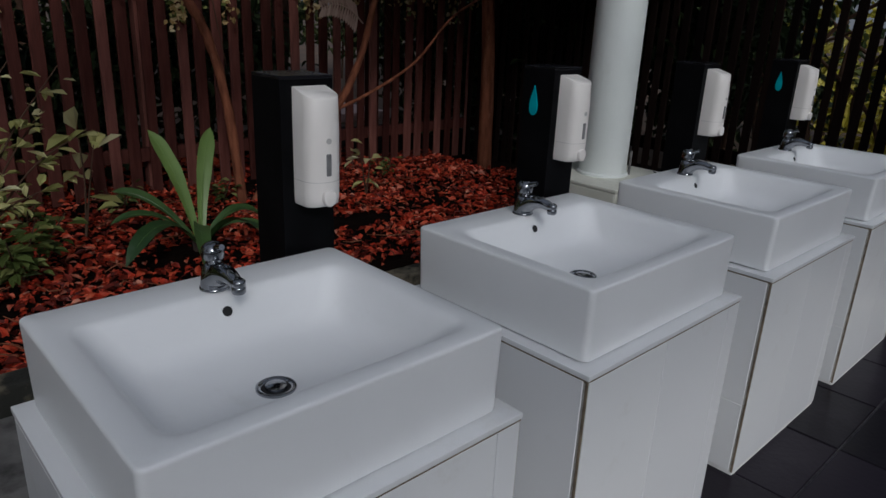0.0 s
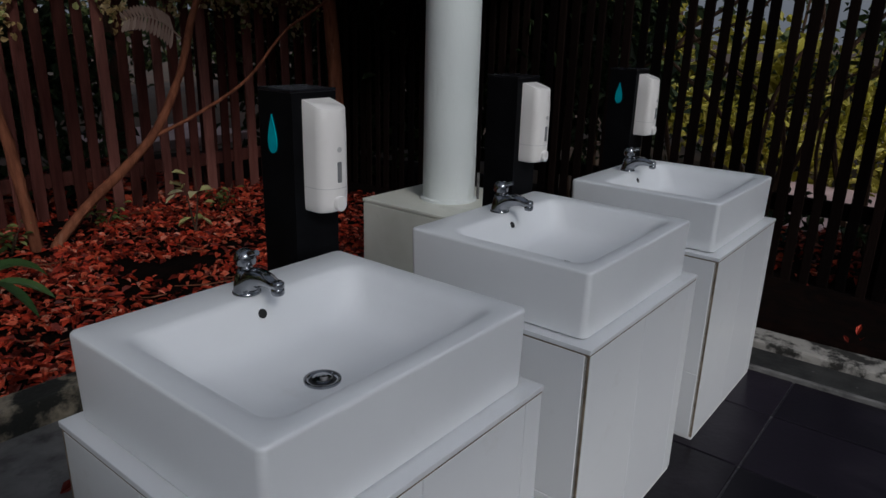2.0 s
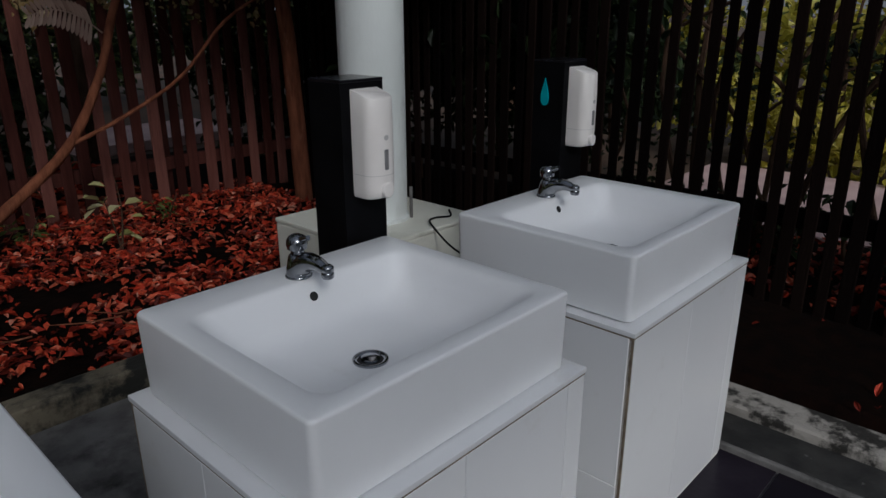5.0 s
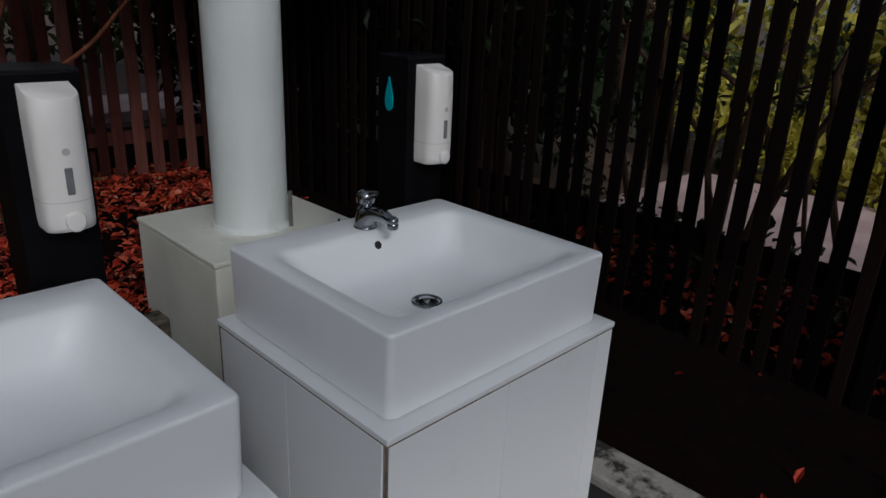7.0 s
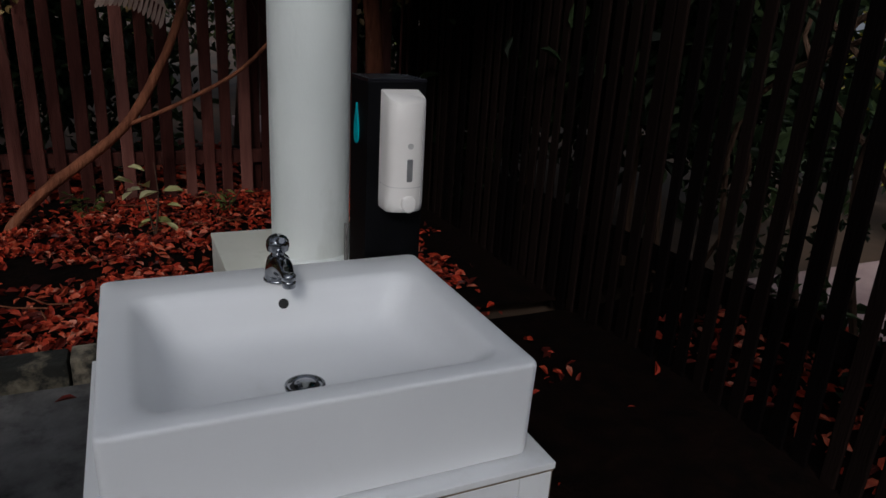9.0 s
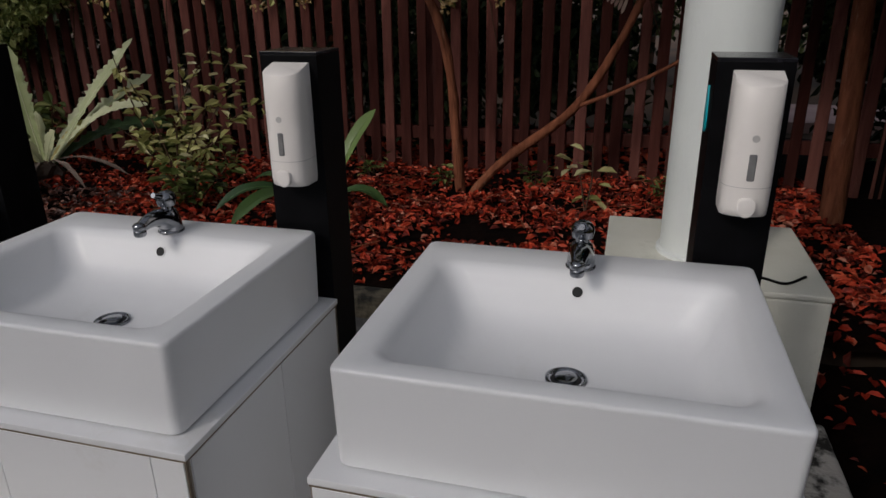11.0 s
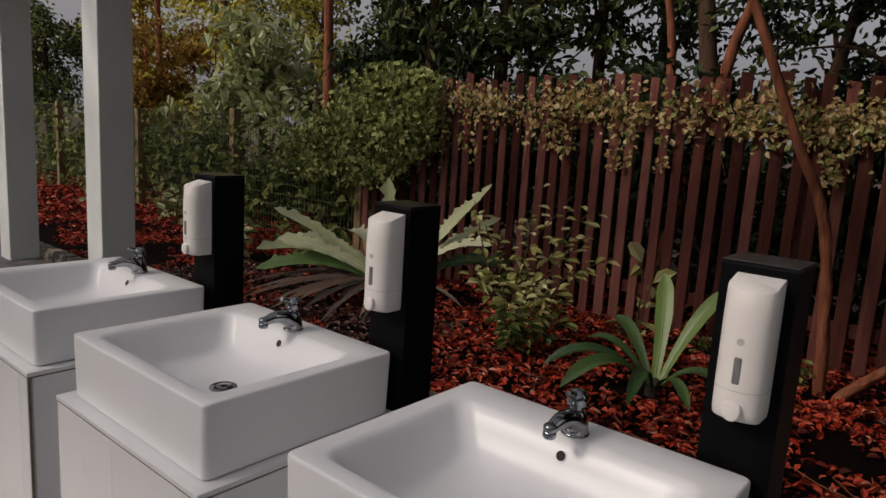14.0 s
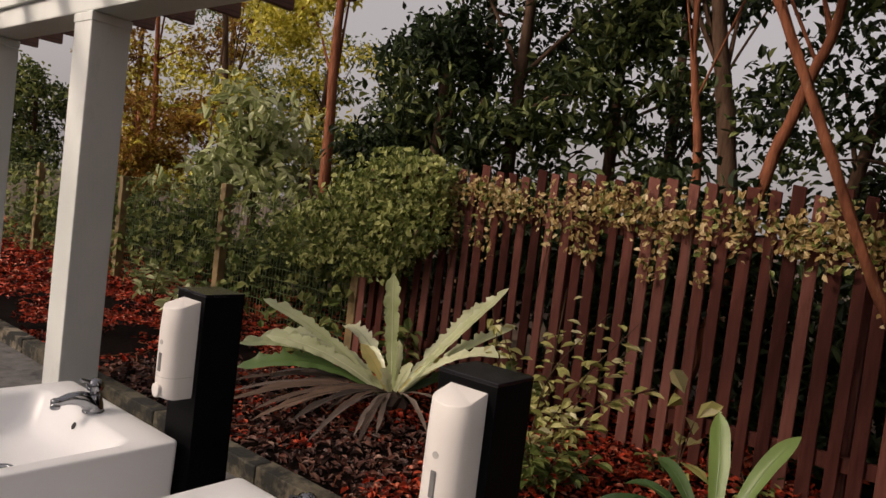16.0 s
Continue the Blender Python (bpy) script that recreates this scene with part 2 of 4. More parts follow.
LEAF_SHRUB = leaf_material("shrub_leaves", (0.18, 0.20, 0.05), (0.47, 0.46, 0.18), (0.66, 0.63, 0.36), 0.4)


# ---- building helpers ----
def mesh_of(bm, name, mat, smooth=False):
    me = bpy.data.meshes.new(name)
    bmesh.ops.recalc_face_normals(bm, faces=bm.faces)
    bm.to_mesh(me)
    bm.free()
    if smooth:
        me.shade_smooth()
        me.set_sharp_from_angle(angle=radians(55))
    me.materials.append(mat)
    return me


def put(name, me, parent=None, at=(0, 0, 0), turn=0.0, label=""):
    ob = new(name, me)
    ob.location, ob.rotation_euler = at, (0, 0, turn)
    if parent:
        ob.parent = parent
    return tagged(ob, label)


def part(name, bm, mat, parent, label="", smooth=False, at=(0, 0, 0)):
    return put(name, mesh_of(bm, name, mat, smooth), parent, at, 0.0, label)


def thing(name, label, category, at=(0, 0, 0), group="", kind=""):
    ob = new(name)
    ob.location = at
    ob.empty_display_size = 0.1
    return tagged(ob, label, category, group, kind)


def block(x0, x1, y0, y1, z0, z1, bevel=0.0, bm=None, segments=2):
    own = bmesh.new()
    bmesh.ops.create_cube(own, size=1)
    for v in own.verts:
        v.co = Vector(((x0 + x1) / 2 + v.co.x * (x1 - x0), (y0 + y1) / 2 + v.co.y * (y1 - y0), (z0 + z1) / 2 + v.co.z * (z1 - z0)))
    if bevel:
        bmesh.ops.bevel(own, geom=list(own.edges), offset=bevel, segments=segments, affect="EDGES", profile=0.6)
    return own


def loops(rings, cap_first=True, cap_last=True):
    """A skin over rings of equally many points."""
    bm = bmesh.new()
    made = [[bm.verts.new(p) for p in ring] for ring in rings]
    count = len(made[0])
    for a, b in zip(made, made[1:]):
        for i in range(count):
            bm.faces.new((a[i], a[(i + 1) % count], b[(i + 1) % count], b[i]))
    if cap_first:
        bm.faces.new(made[0])
    if cap_last:
        bm.faces.new(made[-1])
    return bm


def round_rect(cx, cy, w, d, r, z, steps=5):
    pts = []
    for sx, sy, start in ((1, 1, 0), (-1, 1, 90), (-1, -1, 180), (1, -1, 270)):
        for i in range(steps + 1):
            a = radians(start + 90 * i / steps)
            pts.append((cx + sx * (w / 2 - r) + r * math.cos(a), cy + sy * (d / 2 - r) + r * math.sin(a), z))
    return pts


def disc(c, r, n=20, up=(0, 0, 1)):
    q = Vector(up).to_track_quat("Z", "Y")
    return [Vector(c) + q @ Vector((r * math.cos(2 * math.pi * i / n), r * math.sin(2 * math.pi * i / n), 0)) for i in range(n)]


def tube(points, radii, n=10, wobble=0.0, seed=0):
    rnd = random.Random(seed)
    pts = [Vector(p) for p in points]
    rings = []
    side = None
    for i, p in enumerate(pts):
        way = (pts[min(i + 1, len(pts) - 1)] - pts[max(i - 1, 0)]).normalized()
        if side is None:
            side = way.cross(Vector((0.31, 0.95, 0.05)) if abs(way.y) < 0.9 else Vector((1, 0, 0)))
        side = (side - way * side.dot(way)).normalized()
        over = way.cross(side)
        ring = [p + (side * math.cos(2 * math.pi * k / n) + over * math.sin(2 * math.pi * k / n)) * radii[i] for k in range(n)]
        if wobble:
            ring = [p + (v - p) * (1 + rnd.uniform(-wobble, wobble)) for v in ring]
        rings.append(ring)
    return loops(rings)


def smooth_line(points, steps=5):
    """A curve through the points."""
    pts = [Vector(p) for p in points]
    pts = [2 * pts[0] - pts[1], *pts, 2 * pts[-1] - pts[-2]]
    out = []
    for a, b, c, d in zip(pts, pts[1:], pts[2:], pts[3:]):
        for k in range(steps):
            t = k / steps
            out.append(0.5 * (2 * b + (c - a) * t + (2 * a - 5 * b + 4 * c - d) * t * t + (3 * b - a - 3 * c + d) * t ** 3))
    return out + [pts[-2]]


def taper(n, a, b):
    return [a + (b - a) * i / (n - 1) for i in range(n)]


def leaves_mesh(name, centres, ways, ups, lengths, widths, mat, fold=0.25):
    """Many oval leaves in one mesh, each folded along its midrib."""
    c, w, u = (np.asarray(a, float) for a in (centres, ways, ups))
    w /= np.linalg.norm(w, axis=1)[:, None] + 1e-9
    s = np.cross(w, u)
    s /= np.linalg.norm(s, axis=1)[:, None] + 1e-9
    u = np.cross(s, w)
    L, W = np.asarray(lengths, float)[:, None], np.asarray(widths, float)[:, None]
    lift = u * W * fold
    v = np.stack([c - w * L * 0.5, c - w * L * 0.12 - s * W * 0.5 + lift, c + w * L * 0.22 - s * W * 0.38 + lift,
                  c + w * L * 0.5 - u * W * 0.2, c + w * L * 0.22 + s * W * 0.38 + lift, c - w * L * 0.12 + s * W * 0.5 + lift], axis=1)
    n = len(c)
    base = np.arange(n)[:, None] * 6
    faces = np.concatenate([base + np.array([0, 1, 2, 3]), base + np.array([0, 3, 4, 5])])
    me = bpy.data.meshes.new(name)
    me.from_pydata(v.reshape(-1, 3).tolist(), [], faces.tolist())
    me.materials.append(mat)
    return me


def cloud_leaves(name, rng, blobs, count, size, mat, droop=0.3, shell=0.55):
    """Sprays of leaves on unseen twigs through a set of (centre, radii) clumps, thicker towards each clump's outside."""
    vols = np.array([np.prod(r) ** (2 / 3) for _, r in blobs])
    twigs = max(1, count // 11)
    pick = rng.choice(len(blobs), twigs, p=vols / vols.sum())
    d = rng.normal(size=(twigs, 3))
    d /= np.linalg.norm(d, axis=1)[:, None]
    rad = shell + (1 - shell) * rng.random(twigs) ** 0.6
    rad *= 1 + 0.16 * np.sin(d[:, 0] * 7 + pick) * np.cos(d[:, 2] * 6 + pick * 2)
    d0 = d
    cen = np.array([b[0] for b in blobs])[pick]
    r = np.array([b[1] for b in blobs])[pick]
    own = rng.integers(twigs, size=count)
    d = d[own]
    pos = (cen + d0 * r * rad[:, None])[own] + rng.normal(size=(count, 3)) * (size * 1.1, size * 1.1, size * 0.6)
    way = rng.normal(size=(count, 3)) + d * 0.6
    way[:, 2] -= droop
    up = rng.normal(size=(count, 3)) * 0.5 + np.array([0, 0, 1.0])
    size = size * rng.uniform(0.6, 1.35, count)
    return leaves_mesh(name, pos, way, up, size, size * rng.uniform(0.38, 0.6, count), mat)


# ---- ground and beds ----
rng = np.random.default_rng(7)
PITCH = 0.865            # from basin to basin
KERB_Y = 1.69            # front of the long kerb
FENCE_Y, RIGHT_X = 4.0, 4.2

bm = bmesh.new()
bmesh.ops.create_grid(bm, x_segments=2, y_segments=2, size=300)
tagged(put("ground", mesh_of(bm, "ground", GROUND), None, (0, 0, -0.06)), "dark forest ground strewn with brown leaves", "ground", kind="structure")


def bed(name, x0, x1, y0, y1, z, nx, ny, label):
    """Uneven soil with a low skirt that closes it to the ground."""
    me = bpy.data.meshes.new(name)
    xs, ys = np.linspace(x0, x1, nx), np.linspace(y0, y1, ny)
    verts, faces = [], []
    for j in range(ny):
        for i in range(nx):
            edge = i in (0, nx - 1) or j in (0, ny - 1)
            h = 0.05 * noise.noise((xs[i] * 1.1, ys[j] * 1.1, 3)) + 0.02 * noise.noise((xs[i] * 5, ys[j] * 5, 1))
            verts.append((xs[i], ys[j], -0.06 if edge and (j == ny - 1 or i in (0, nx - 1)) else z + h))
    for j in range(ny - 1):
        for i in range(nx - 1):
            a = j * nx + i
            faces.append((a, a + 1, a + nx + 1, a + nx))
    me.from_pydata(verts, [], faces)
    me.shade_smooth()
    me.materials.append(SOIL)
    return tagged(put(name, me), label, "soil", kind="structure")


bed("soil_bed_back", -24, 5.36, KERB_Y + 0.1, 6.0, 0.045, 220, 44, "reddish soil of the planting bed behind the kerb, painted shade-dark")
bed("soil_bed_side", 3.32, 5.36, -6, KERB_Y + 0.12, 0.04, 40, 70, "soil bed beside the paved floor, painted shade-dark")
tagged(part("pavement_far", block(5.35, 7.1, -14, 1.7, -0.06, 0.05, 0.01), PATH_PINK, None), "pale pinkish path behind the side fence", "path", kind="structure")

tagged(part("pavement_back", block(3.5, 5.3, 6.6, 7.8, -0.06, 0.05, 0.01), PATH_PINK, None), "pale pinkish path behind the back fence", "path", kind="structure")

# floor slab under the tiles
tagged(part("floor", block(-9, 3.06, -6, 0.62, -0.2, -0.006), FLOOR_GROUT, None), "dark square floor tiles with pale grout lines", "floor", kind="structure")
tagged(part("concrete_apron", block(-9, 3.06, 0.62, KERB_Y, -0.2, -0.004, 0.003), CONCRETE, None), "stained grey concrete strip behind the basins", "floor", kind="structure")

# kerbs
kerb = thing("kerb_back", "weathered concrete kerb with moss and painted shade along the planting bed", "kerb", kind="structure")
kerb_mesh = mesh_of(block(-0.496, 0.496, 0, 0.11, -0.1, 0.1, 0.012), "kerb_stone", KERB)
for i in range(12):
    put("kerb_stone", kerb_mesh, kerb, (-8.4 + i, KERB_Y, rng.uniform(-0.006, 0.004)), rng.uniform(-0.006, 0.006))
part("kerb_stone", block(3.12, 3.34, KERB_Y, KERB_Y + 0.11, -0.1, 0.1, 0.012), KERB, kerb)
side = thing("kerb_side", "pale worn concrete kerb with black mould beside the floor", "kerb", kind="structure")
side_mesh = mesh_of(block(0.07, 0.225, -0.498, 0.498, -0.1, 0.052, 0.018, segments=3), "kerb_stone", KERB_PALE)
gutter_mesh = mesh_of(block(0, 0.182, -0.497, 0.497, -0.1, 0.016, 0.008), "gutter_stone", MOULD)
edge_mesh = mesh_of(block(0, 0.022, -0.498, 0.498, -0.1, 0.02, 0.006), "edge_stone", CONCRETE)
for i in range(7):
    put("kerb_stone", side_mesh, side, (3.085, 0.76 - i, rng.uniform(-0.004, 0.004)), rng.uniform(-0.008, 0.008))
    put("gutter_stone", gutter_mesh, side, (2.972, 0.76 - i, 0))
    put("edge_stone", edge_mesh, side, (2.948, 0.76 - i, 0))


# ---- fences ----
def slat_mesh(width, height, thick, mat):
    bm = block(-width / 2, width / 2, -thick / 2, thick / 2, 0, height, 0.004, segments=1)
    for v in bm.verts:
        if v.co.z > height - 0.05:
            v.co.z -= 0.012 * (v.co.x / width + 0.5)
    return mesh_of(bm, "slat", mat)


fence = thing("fence_back", "weathered reddish-brown timber slat fence with climbing ivy", "fence", (0, FENCE_Y, 0), kind="structure")
kinds = [slat_mesh(w, h, 0.02, FENCE_WOOD) for w, h in ((0.074, 1.86), (0.07, 1.83), (0.078, 1.88), (0.066, 1.85))]
for i in range(56):
    x = -2.62 + i * 0.124
    ob = put("slat", kinds[i % 4 if i % 7 else 2], fence, (x + rng.uniform(-0.008, 0.008), rng.uniform(-0.006, 0.006), -0.02 + rng.uniform(-0.02, 0.015)))
    ob.rotation_euler = (rng.uniform(-0.006, 0.006), rng.uniform(-0.005, 0.005), rng.uniform(-0.06, 0.06))
for z in (0.28, 1.45):
    part("rail", block(-2.7, 4.35, 0.016, 0.062, z, z + 0.09, 0.005), FENCE_WOOD, fence)
for x in (-2.6, -0.7, 1.2, 3.1):
    part("post", block(x, x + 0.09, 0.064, 0.15, -0.1, 1.75, 0.006), FENCE_WOOD, fence)

fence = thing("fence_side", "timber slat fence, painted dark against the light, with daylight between the slats", "fence", (RIGHT_X, 0, 0), kind="structure")
kinds = [slat_mesh(w, h, 0.014, SHADE_WOOD) for w, h in ((0.056, 2.06), (0.050, 2.03), (0.060, 2.08))]
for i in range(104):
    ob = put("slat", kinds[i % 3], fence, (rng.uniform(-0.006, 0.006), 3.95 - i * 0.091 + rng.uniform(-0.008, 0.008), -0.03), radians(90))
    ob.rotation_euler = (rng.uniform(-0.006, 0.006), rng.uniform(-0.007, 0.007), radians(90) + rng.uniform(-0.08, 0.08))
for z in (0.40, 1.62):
    part("rail", block(0.015, 0.06, -5.5, 3.98, z, z + 0.09, 0.005), SHADE_WOOD, fence)
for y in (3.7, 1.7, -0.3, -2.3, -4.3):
    part("post", block(0.062, 0.15, y, y + 0.09, -0.1, 1.95, 0.006), SHADE_WOOD, fence)

# wire mesh fence that carries on from the slats
mesh_fence = thing("wire_fence", "rusty green wire mesh fence with mossy timber posts", "fence", (0, FENCE_Y + 0.06, 0), kind="structure")
for x in (-12.4, -10.2, -7.4, -5.0, -2.75):
    part("post", block(x - 0.05, x + 0.05, -0.05, 0.05, -0.1, 1.46 + 0.03 * math.sin(x), 0.01), MESH_POST, mesh_fence)
bm = bmesh.new()
for i in range(176):
    x = -12.4 + i * 0.055
    bmesh.ops.create_cube(bm, size=1, matrix=pose(x, 0.055, 0.72) @ Matrix.Diagonal((0.005, 0.005, 1.42, 1)))
tagged(part("upright_wires", bm, WIRE, mesh_fence), kind="stuff")
for z in (0.05, 0.17, 0.3, 0.42, 0.55, 0.67, 0.8, 0.92, 1.05, 1.17, 1.3, 1.43):
    part("wire", block(-12.4, -2.7, 0.049, 0.054, z - 0.003, z + 0.003), WIRE, mesh_fence)

# ---- columns and pergola ----
column = thing("round_column", "white painted round column with greenish dirt on a low plinth", "column", (2.932, 1.574, 0.46))
n_rings = [0, 0.004, 0.7, 1.4, 1.96]
part("shaft", loops([disc((0, 0, z), 0.1375, 40) for z in n_rings]), PAINT, column, smooth=True)
part("base_trim", loops([disc((0, 0, 0), 0.149, 40), disc((0, 0, 0.012), 0.149, 40), disc((0, 0, 0.018), 0.14, 40)]), PAINT, column)
# Added stub stands in for a dark dirt streak low on the column.
part("conduit", tube([(0.10, -0.118, 0), (0.10, -0.118, 0.14)], [0.008, 0.008], 8), CONCRETE, column, "short grey stub standing in for a dirt streak")
plinth = thing("column_plinth", "low cream plastered plinth under the round column", "plinth", (2.945, 1.585, 0))
part("body", block(-0.325, 0.325, -0.315, 0.315, -0.1, 0.44, 0.008), CREAM, plinth)
part("cap", block(-0.328, 0.328, -0.318, 0.318, 0.441, 0.46, 0.006), CREAM, plinth)
wire = smooth_line([(2.90, 0.70, 0.50), (2.94, 1.05, 0.40), (2.99, 1.29, 0.468), (3.08, 1.36, 0.4655), (3.15, 1.33, 0.4655), (3.22, 1.40, 0.4655)], 8)
tagged(part("cable", tube(wire, [0.0045] * len(wire), 6), BLACK_METAL, None, smooth=True), "thin black cable lying across the plinth", "cable")


def square_column(x):
    ob = thing("square_column", "white painted square pergola column", "column", (x, 1.57, 0), group="pergola columns")
    part("shaft", block(-0.122, 0.122, -0.122, 0.122, -0.02, 2.42, 0.01), PAINT, ob)
    part("capital", block(-0.128, 0.128, -0.126, 0.126, 2.36, 2.416, 0.006), PAINT, ob)
    return ob


for x in (-2.745, -4.61):
    square_column(x)
tagged(part("beam", block(-9, 3.6, 1.45, 1.69, 2.42, 2.66, 0.012), PAINT, None), "long white pergola beam resting on square columns", "beam", kind="structure")
tagged(part("beam_ledge", block(-9, 3.6, 1.42, 1.449, 2.56, 2.63, 0.006), PAINT, None), "white timber ledge along the pergola beam", "beam", kind="structure")
# Only the leftmost rafters show; the rest, unseen, are added to dim the basins.
rafter_mesh = mesh_of(block(-0.026, 0.026, -4.2, 0.88, 0, 0.15, 0.005), "rafter", RAFTER)
for i in range(20):
    tagged(put("rafter", rafter_mesh, None, (-8.68 + i * 0.605, 1.57, 2.662)), "dark timber rafter lying across the white beam", "rafter", "pergola rafters")

# Unseen front beam, added under the rafter ends; there is no roof.
tagged(part("beam_front", block(-9, 3.6, -2.6, -2.4, 2.42, 2.66, 0.012), PAINT, None), "white beam added unseen along the open front of the pergola", "beam", kind="structure")


# ---- unseen building added behind the washing place, cutting off low sky ----
house = thing("building", "plain white rendered building, added unseen behind the washing place", "building", (0, -12.5, 0), kind="structure")
for name, x0, x1, top in (("wall_low", -14, -2.8, 5.4), ("wall_high", -2.8, 4.4, 5.6)):
    part(name, block(x0, x1, -5, 0, -0.1, top, 0.02), PAINT, house)
    part("roof", block(x0 - 0.002, x1 + 0.1, -5.1, 0.12, top + 0.002, top + 0.12, 0.02), CONCRETE, house)
for x in (-11.5, -8.5, -5.5, -1.2, 1.6):
    part("door", block(x - 0.45, x + 0.45, 0.004, 0.05, -0.004, 2.05, 0.006), MESH_POST, house, "brown painted door on the added building")


# ---- washing places ----
def build_pedestal():
    ob = thing("tiled_pedestal", "white tiled box pedestal with brown grout lines", "pedestal", group="basin pedestals")
    hw, y0, y1, top = 0.333, -0.03, 0.535, 0.655
    part("core", block(-hw + 0.002, hw - 0.002, y0 + 0.002, y1 - 0.002, -0.02, top - 0.0125, 0.006), WHITE_GROUT, ob, "pale grout core")
    part("grout_line", block(-hw + 0.001, hw - 0.001, y0 + 0.001, y1 - 0.001, top - 0.0165, top - 0.0122), GROUT, ob, "brown grout line under the cover")
    for sx in (-1, 1):
        for yy in (y0, y1):
            part("corner_grout", block(sx * (hw - 0.007) - 0.005, sx * (hw - 0.007) + 0.005, yy + (0.002 if yy < 0 else -0.012), yy + (0.012 if yy < 0 else -0.002), 0.01, top - 0.017), GROUT, ob, "brown corner grout")
    t, g = 0.009, 0.003
    part("cover_tile", block(-hw - 0.001, hw + 0.001, y0 - 0.001, y1 + 0.001, top - 0.012, top, 0.002), TILE_WHITE, ob, "white cover tile")
    edge = 0.004
    xs = (-hw + edge, -0.03, 0.27, hw - edge)
    for a, b in zip(xs, xs[1:]):
        part("tile", block(a + g / 4, b - g / 4, y0, y0 + t, 0.012, top - 0.0165, 0.0006, segments=1), TILE_WHITE, ob)
        part("tile", block(a + g / 4, b - g / 4, y1 - t, y1, 0.012, top - 0.0165, 0.0006, segments=1), TILE_WHITE, ob)
    ys = (y0 + t + edge, 0.27, y1 - t - edge)
    for z0, z1 in ((0.012, 0.243), (0.246, top - 0.0165)):
        for a, b in zip(ys, ys[1:]):
            part("tile", block(-hw, -hw + t, a + g / 4, b - g / 4, z0, z1, 0.0006, segments=1), TILE_WHITE, ob)
            part("tile", block(hw - t, hw, a + g / 4, b - g / 4, z0, z1, 0.0006, segments=1), TILE_WHITE, ob)
    return ob


def build_basin():
    ob = thing("wash_basin", "white rectangular ceramic basin on a tiled pedestal", "wash basin", group="wash basins")
    w, d, z0, z1, cy = 0.61, 0.52, 0.6555, 0.819, 0.26
    bw, bd, by = 0.50, 0.365, 0.232
    rings = [round_rect(0, cy, w - 0.024, d - 0.024, 0.014, z0), round_rect(0, cy, w - 0.004, d - 0.004, 0.02, z0 + 0.004),
             round_rect(0, cy, w - 0.004, d - 0.004, 0.017, z0 + 0.01),
             round_rect(0, cy, w, d, 0.014, z1 - 0.008), round_rect(0, cy, w - 0.001, d - 0.001, 0.014, z1 - 0.004),
             round_rect(0, cy, w - 0.004, d - 0.004, 0.015, z1 - 0.0013), round_rect(0, cy, w - 0.010, d - 0.010, 0.015, z1),
             round_rect(0, by, bw + 0.034, bd + 0.034, 0.040, z1), round_rect(0, by, bw + 0.018, bd + 0.018, 0.038, z1 - 0.0022),
             round_rect(0, by, bw + 0.004, bd + 0.004, 0.038, z1 - 0.0075), round_rect(0, by, bw - 0.010, bd - 0.010, 0.040, z1 - 0.018), round_rect(0, by, bw - 0.03, bd - 0.03, 0.045, 0.780),
             round_rect(0, by, bw - 0.055, bd - 0.056, 0.05, 0.752), round_rect(0, by, bw - 0.082, bd - 0.084, 0.056, 0.734),
             round_rect(0, by, bw - 0.115, bd - 0.12, 0.062, 0.7235), round_rect(0, by, bw - 0.17, bd - 0.175, 0.066, 0.718), round_rect(0, 0.235, 0.07, 0.07, 0.0349, 0.7055)]
    body = part("body", loops(rings), CERAMIC, ob, smooth=True)
    drain = part("drain", loops([disc((0, 0.235, 0.704), 0.034, 28), disc((0, 0.235, 0.7095), 0.034, 28), disc((0, 0.235, 0.711), 0.031, 28),
                         disc((0, 0.235, 0.7095), 0.026, 28), disc((0, 0.235, 0.7065), 0.024, 28)]), CHROME, ob, "chrome drain ring", True)
    part("plug", loops([disc((0, 0.235, 0.7066), 0.019, 24), disc((0, 0.235, 0.7115), 0.018, 24), disc((0, 0.235, 0.713), 0.012, 24)]), CHROME, drain, "dull plug", True)
    part("drain_gap", loops([disc((0, 0.235, 0.7068), 0.0238, 24), disc((0, 0.235, 0.7072), 0.0238, 24)]), DARK_HOLE, drain)
    up = Vector((0, -0.903, 0.43))
    c = Vector((0, 0.4020, 0.787))
    ring = part("overflow_hole", loops([disc(c - up * 0.004, 0.0095, 18, up), disc(c + up * 0.0018, 0.0095, 18, up)]), DARK_HOLE, ob, "black overflow hole")
    part("overflow_rim", loops([disc(c - up * 0.003, 0.0116, 18, up), disc(c + up * 0.0008, 0.0116, 18, up), disc(c + up * 0.0012, 0.0102, 18, up)]), CERAMIC, ring, smooth=True)
    return ob


